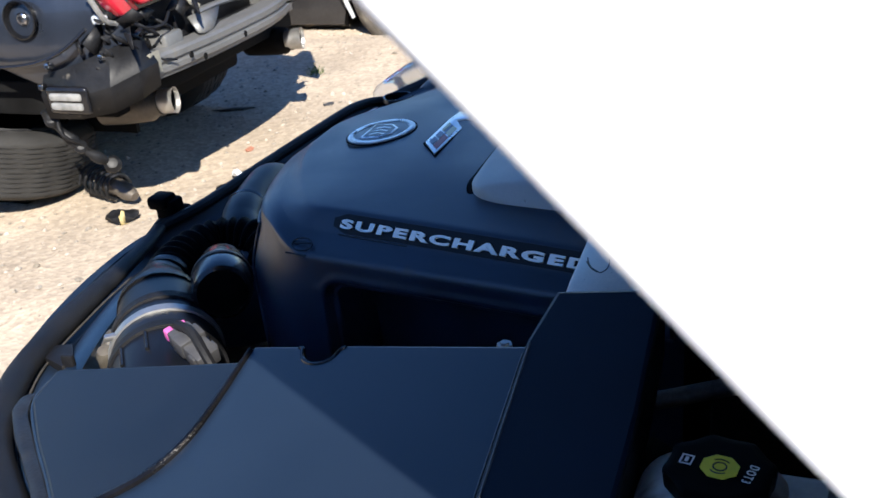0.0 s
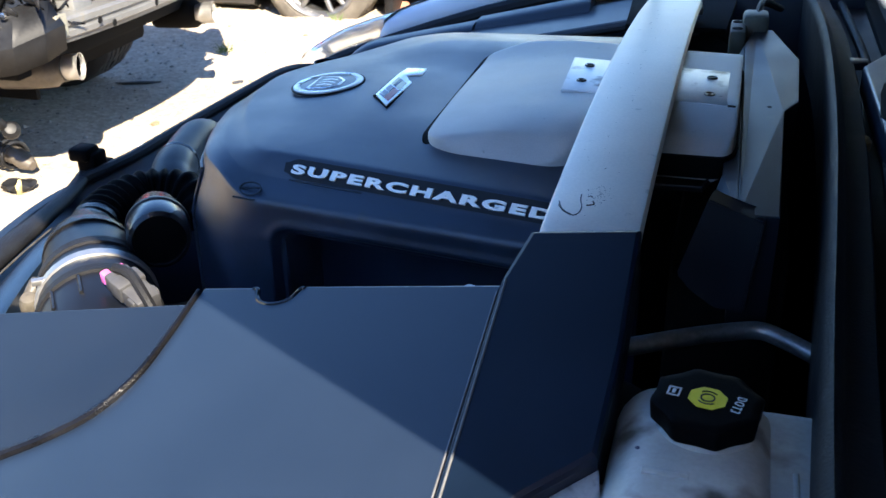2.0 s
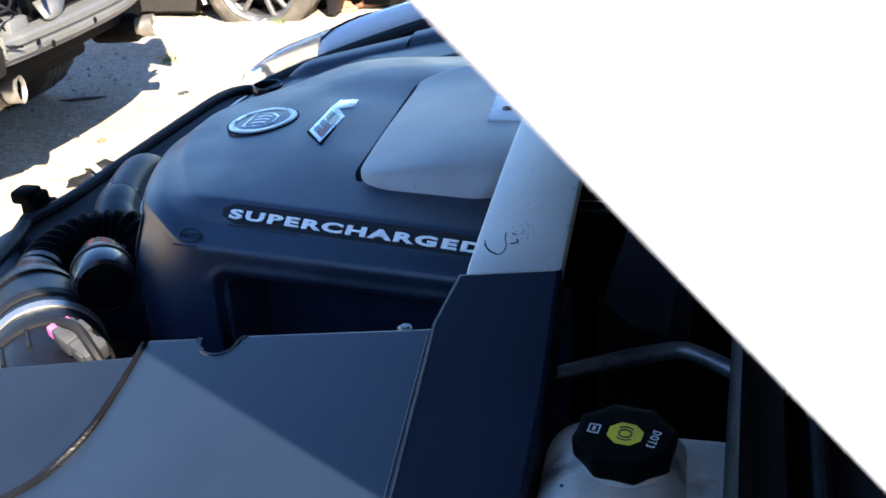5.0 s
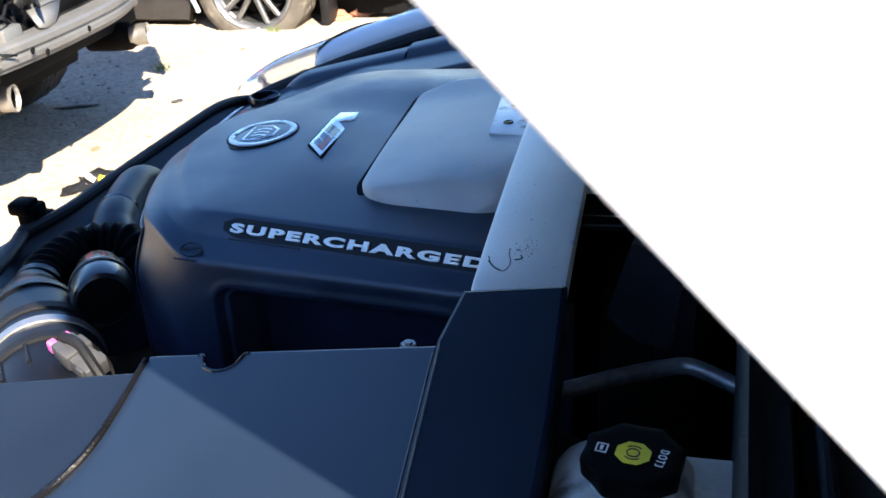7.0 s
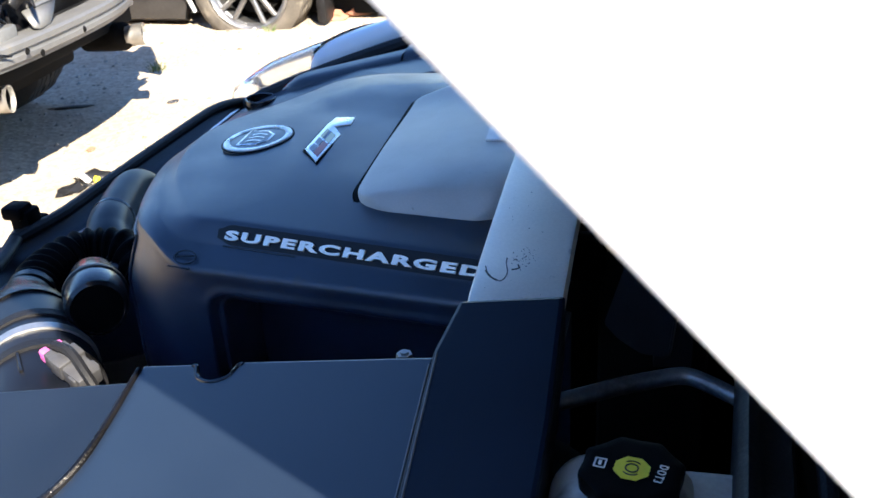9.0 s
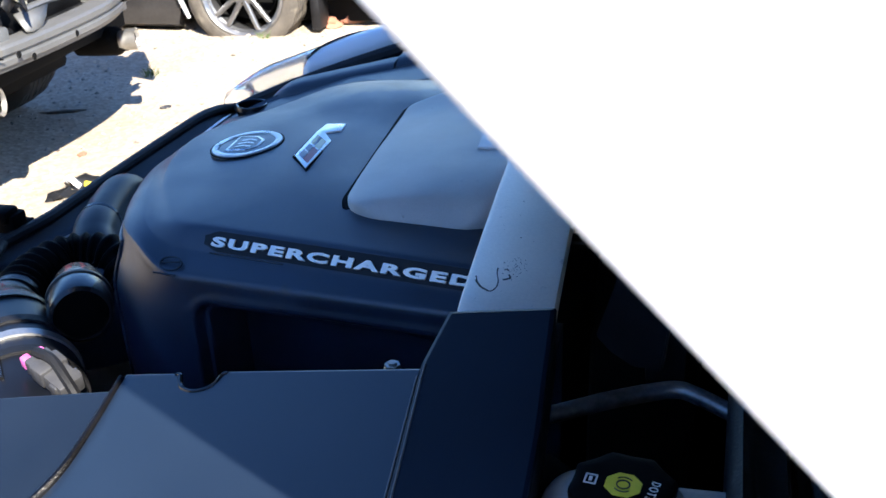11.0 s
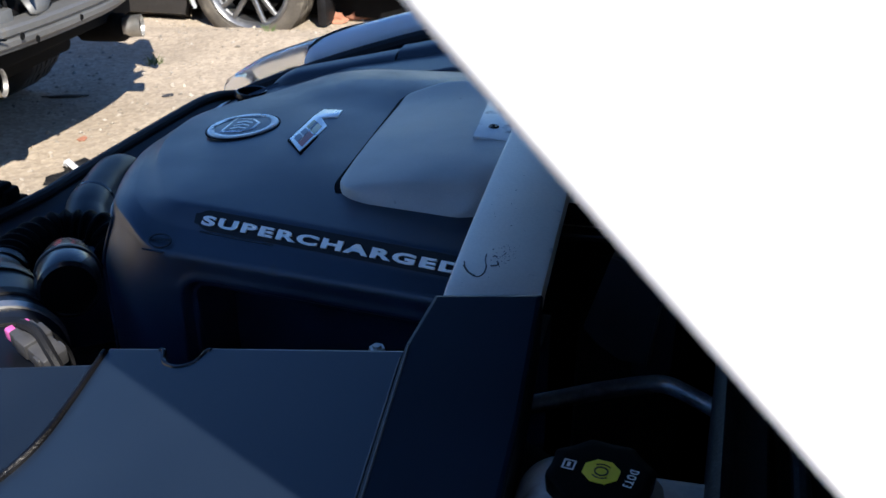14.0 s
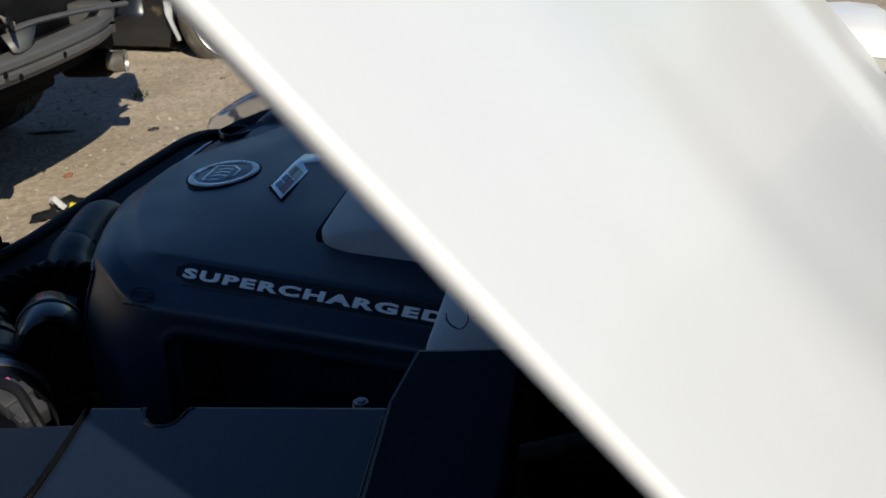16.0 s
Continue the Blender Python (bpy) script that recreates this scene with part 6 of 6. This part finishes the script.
    # exhausts
    for y, s, low in ((1.675, 1, 0.0), (2.575, -1, 0.03)):
        mp = smooth_path([(-2.22, y - s * 0.03, 0.375 - low), (-2.12, y - s * 0.02, 0.380 - low), (-2.0, y - s * 0.005, 0.393 - low)], 6)
        mu = part("muffler", tube(mp, lambda t: 0.056 if t < 0.85 else 0.042, 20), M_RUST if s > 0 else M_DARK, wreck, "stained steel muffler")
        tm = aim((-1.965, y + 0.01, 0.398 - low), (1, 0.30, 0.04))
        part("exhaust_tip", move(lathe([(0.034, -0.06), (0.041, -0.035), (0.043, 0.006), (0.0445, 0.010), (0.041, 0.010), (0.038, -0.02)], 28), tm), M_CLAMP, mu, "bright oval exhaust tip")
        part("tip_inside", move(lathe([(0.038, -0.004), (0.037, -0.02), (0, -0.026)], 28), tm), M_DARK, mu, "dark inside of the tip")
    # bent suspension link hanging from the arch
    link = part("suspension_link", tube(smooth_path([(-2.27, near + 0.0, 0.44), (-2.25, near + 0.03, 0.37), (-2.20, near + 0.06, 0.29), (-2.16, near + 0.12, 0.22)], 8), lambda t: 0.012 + 0.010 * abs(math.sin(t * 9.3)) ** 3, 10), M_WRECKPLASTIC, wreck, "dirty jointed suspension link")
    for x, y, z, r in ((-2.26, near + 0.015, 0.405, 0.024), (-2.205, near + 0.055, 0.30, 0.022), (-2.155, near + 0.125, 0.215, 0.030)):
        part("ball_joint", move(lathe([(0, 0.8 * r), (0.6 * r, 0.7 * r), (r, 0.2 * r), (r, -0.3 * r), (0.7 * r, -0.8 * r), (0, -0.8 * r)], 12), aim((x, y, z), (0.5, -0.6, 0.5))), M_WRECKPLASTIC, link, "dirty ball joint")
    part("brake_hose", tube(smooth_path([(-2.24, near + 0.02, 0.43), (-2.215, near + 0.0, 0.36), (-2.19, near + 0.05, 0.31), (-2.18, near + 0.10, 0.24)], 6), 0.006, 8), M_RUBBER, link, "torn black brake hose")
    for x, y in ((-4.9, near + 0.12), (-4.9, far - 0.12), (-2.78, far - 0.14)):
        wheel_parts(wreck, (x, y, 0.32), (0, -1 if y < 2 else 1, 0), 0.33, 0.24, 0.23)
    part("jack_block", box(-2.95, -2.65, 1.62, 1.9, 0.0, 0.26, 0.01), M_DARK, wreck, "dark block under the sill")


make_wreck()

loose = thing("loose_tyre", (-2.80, 1.72, 0.0), "dusty worn tyre lying under the wheel arch", "tyre")
LT = Matrix.Translation((-2.80, 1.72, 0.215)) @ Matrix.Rotation(radians(15), 4, "Y") @ Matrix.Rotation(radians(-9), 4, "X")
part("tread", move(tread_tyre(0.335, 0.25, 0.23, 11, 0.005), LT), M_TYRE, loose)
for z in (-1, 1):
    part("bead", move(lathe([(0.226, z * 0.098), (0.231, z * 0.108), (0.240, z * 0.118), (0.236, z * 0.124), (0.224, z * 0.116), (0.222, z * 0.100)], 48), LT), M_RUBBER, loose, "black bead round the opening")

spring = thing("coil_spring", (-2.36, 1.72, 0.06), "broken rusty coil spring on the dirt", "coil spring")
hel = []
s0, s1 = Vector((-2.445, 1.755, 0.062)), Vector((-2.285, 1.700, 0.058))
sd = (s1 - s0).normalized()
sq = sd.cross(Vector((0, 0, 1))).normalized()
for i in range(121):
    a = i * 2 * math.pi * 5.5 / 120
    hel.append(s0.lerp(s1, i / 120) + (sq * math.cos(a) + Vector((0, 0, 1)) * math.sin(a)) * (0.056 - 0.010 * i / 120))
part("coil", tube(hel, 0.0065, 8), M_WRECKPLASTIC, spring, "rusty wire coil")
part("damper", tube([s0.lerp(s1, 0.5), s1, Vector((-2.245, 1.690, 0.045)), Vector((-2.21, 1.68, 0.035))], lambda t: 0.032 if t < 0.7 else 0.032 - 0.05 * (t - 0.7), 14), M_RUST, spring, "dirty damper stub")


def lump(name, at, size, seed, material, label, category, group="scraps on the dirt"):
    rng = random.Random(seed)
    bm = bmesh.new()
    bmesh.ops.create_icosphere(bm, subdivisions=2, radius=1)
    for v in bm.verts:
        k = 1 + 0.65 * noise.noise(v.co * 2.6 + Vector((seed, 0, 0)))
        v.co = Vector((v.co.x * size[0] * k, v.co.y * size[1] * k, v.co.z * size[2] * k))
    move(bm, Matrix.Translation((at[0], at[1], ground_height(at[0], at[1]) + size[2] * 0.7)) @ Matrix.Rotation(rng.uniform(0, 3), 4, "Z"))
    ob = part(name, bm, material, None, sharp=25)
    return tagged(ob, label, category, group)


lump("rubber_scrap", (-2.18, 1.56), (0.05, 0.035, 0.025), 3, M_RUBBER, "small black rubber scrap on the dirt", "debris")
lump("bottle_scrap", (-2.165, 1.540), (0.014, 0.012, 0.026), 5, M_GOLD, "tiny yellow plastic scrap", "debris")
lump("plastic_scrap", (-1.945, 1.875), (0.055, 0.032, 0.018), 7, M_WRECKPLASTIC, "crushed black plastic scrap on the dirt", "debris")
lump("plastic_scrap", (-1.925, 1.995), (0.060, 0.040, 0.020), 8, M_WRECKPLASTIC, "crushed black plastic scrap on the dirt", "debris")
bar = part("white_scrap", tube([Vector((-1.960, 1.945, 0.030)), Vector((-1.940, 1.938, 0.042)), Vector((-1.890, 1.905, 0.030))], 0.013, 4), M_LABEL, None, smooth=False)
tagged(bar, "white plastic strip lying on black scrap", "debris", "scraps on the dirt")
lump("yellow_scrap", (-1.895, 1.965), (0.014, 0.012, 0.016), 11, M_YELLOW, "tiny yellow cap on the dirt", "debris")
lump("red_scrap", (-2.095, 2.274), (0.026, 0.015, 0.006), 12, M_BRICK, "flat reddish scrap on the dirt", "debris")
lump("grey_scrap", (-2.018, 2.842), (0.026, 0.016, 0.006), 13, M_GREY, "flat grey scrap on the dirt", "debris")
lump("stick", (-2.45, 2.75), (0.10, 0.01, 0.008), 14, M_RUST, "dry stick lying in the shade", "debris")
for i, (x, y, s) in enumerate(((-1.72, 4.25, 0.07), (-1.62, 4.35, 0.09), (-1.50, 4.45, 0.07), (-1.78, 4.5, 0.06), (-1.40, 4.7, 0.08))):
    lump("brick_rubble", (x, y), (s, s * 0.7, s * 0.45), 20 + i, M_BRICK, "broken reddish rubble behind the wheel", "rubble", "rubble by the black car")

for (x, y), n in (((-2.32, 3.30), 26), ((-1.98, 3.93), 20)):
    rng = random.Random(int(y * 100))
    bm = bmesh.new()
    for k in range(n):
        a, h = rng.uniform(0, 6.28), rng.uniform(0.02, 0.06)
        ex, ey = x + rng.uniform(-0.03, 0.03), y + rng.uniform(-0.03, 0.03)
        z = ground_height(ex, ey)
        bm.faces.new([bm.verts.new(p) for p in ((ex, ey, z), (ex + 0.006, ey, z), (ex + 0.03 * math.cos(a), ey + 0.03 * math.sin(a), z + h))])
    tagged(part("weed", bm, M_GREEN, None, smooth=False), "small green weed tuft in the dirt", "weed", kind="stuff")

# ---- black car at the back ----
black = thing("black_car", (-3.3, 4.9, 0), "dusty black car sunk low on its wheels", "car")


def make_black_car():
    wx, y0 = -2.115, 4.09
    rows = []
    for i in range(45):
        x = -5.6 + 4.5 * i / 44
        dx = x - wx
        low = 0.02 if x < wx - 0.36 else 0.20
        low = 0.22 + math.sqrt(max(0.0, 0.355 ** 2 - dx * dx)) if abs(dx) < 0.355 else low
        turn = 0.16 * max(0.0, (x + 1.5) / 0.4) ** 2
        rows.append([(x, y0 + 0.05 + turn, low), (x, y0 + 0.0 + turn, low + 0.025), (x, y0 - 0.01 + turn, max(low + 0.03, 0.36)), (x, y0 + 0.0 + turn, max(low + 0.04, 0.62)), (x, y0 + 0.06 + turn, max(low + 0.05, 0.78)), (x, y0 + 0.14 + turn, 0.86)])
    skin("body_side", rows, M_BLACKCAR, black, "dusty black body side with open wheel arch", sharp=60)
    skin("tail", [[(-1.1 - 0.02 * abs(k - 2), y0 + 0.25 + 0.33 * k, z) for k in range(5)] for z in (0.2, 0.35, 0.6, 0.86)], M_BLACKCAR, black, "black rear end")
    skin("deck", [[(x, y, 0.87 + 0.02 * math.sin((y - y0) * 2)) for y in (y0 + 0.14, 4.6, 5.1, 5.6, 5.75)] for x in (-5.6, -4.4, -3.2, -2.0, -1.13)], M_BLACKCAR, black, "black deck")
    part("cabin", box(-4.9, -2.3, y0 + 0.25, 5.6, 0.86, 1.36, 0.15, 3), M_GLOSS, black, "dark glazed cabin")
    part("underbody", box(-5.5, -1.35, y0 + 0.18, 5.7, 0.03, 0.40, 0.02), M_DARK, black, "dark underbody")
    part("arch_liner", box(wx - 0.36, wx + 0.36, y0 + 0.26, y0 + 0.28, 0.02, 0.65, 0.0), M_DARK, black, "dark arch liner")
    part("mud_flap", box(wx + 0.345, wx + 0.40, y0 - 0.01, y0 + 0.16, 0.02, 0.32, 0.02), M_RUBBER, black, "bent black mud flap")
    part("sill_trim", tube([Vector((-1.68, y0 - 0.012, 0.275)), Vector((-1.45, y0 - 0.008, 0.285)), Vector((-1.2, y0 + 0.07, 0.29))], 0.008, 8), M_GREY, black, "grey trim strip")
    part("reflector", box(-1.50, -1.36, y0 - 0.014, y0 + 0.02, 0.218, 0.243, 0.006), M_TAIL, black, "red side reflector")
    part("lamp", box(-1.46, -1.37, y0 - 0.012, y0 + 0.02, 0.262, 0.31, 0.012), M_LENS, black, "pale broken lamp")
    part("rocker_piece", tube(smooth_path([(-2.50, y0 - 0.02, 0.30), (-2.49, y0 - 0.03, 0.20), (-2.455, y0 - 0.02, 0.09)], 5), 0.022, 10, flat=0.6), M_LENS, black, "pale torn arch edge")
    wheel_parts(black, (wx, y0 + 0.02, 0.232), (-0.02, -1, 0.02), 0.315, 0.235, 0.228, rubber=M_TANTYRE)
    wheel_parts(black, (-4.75, y0 + 0.1, 0.24), (0, -1, 0), 0.315, 0.235, 0.228)


make_black_car()
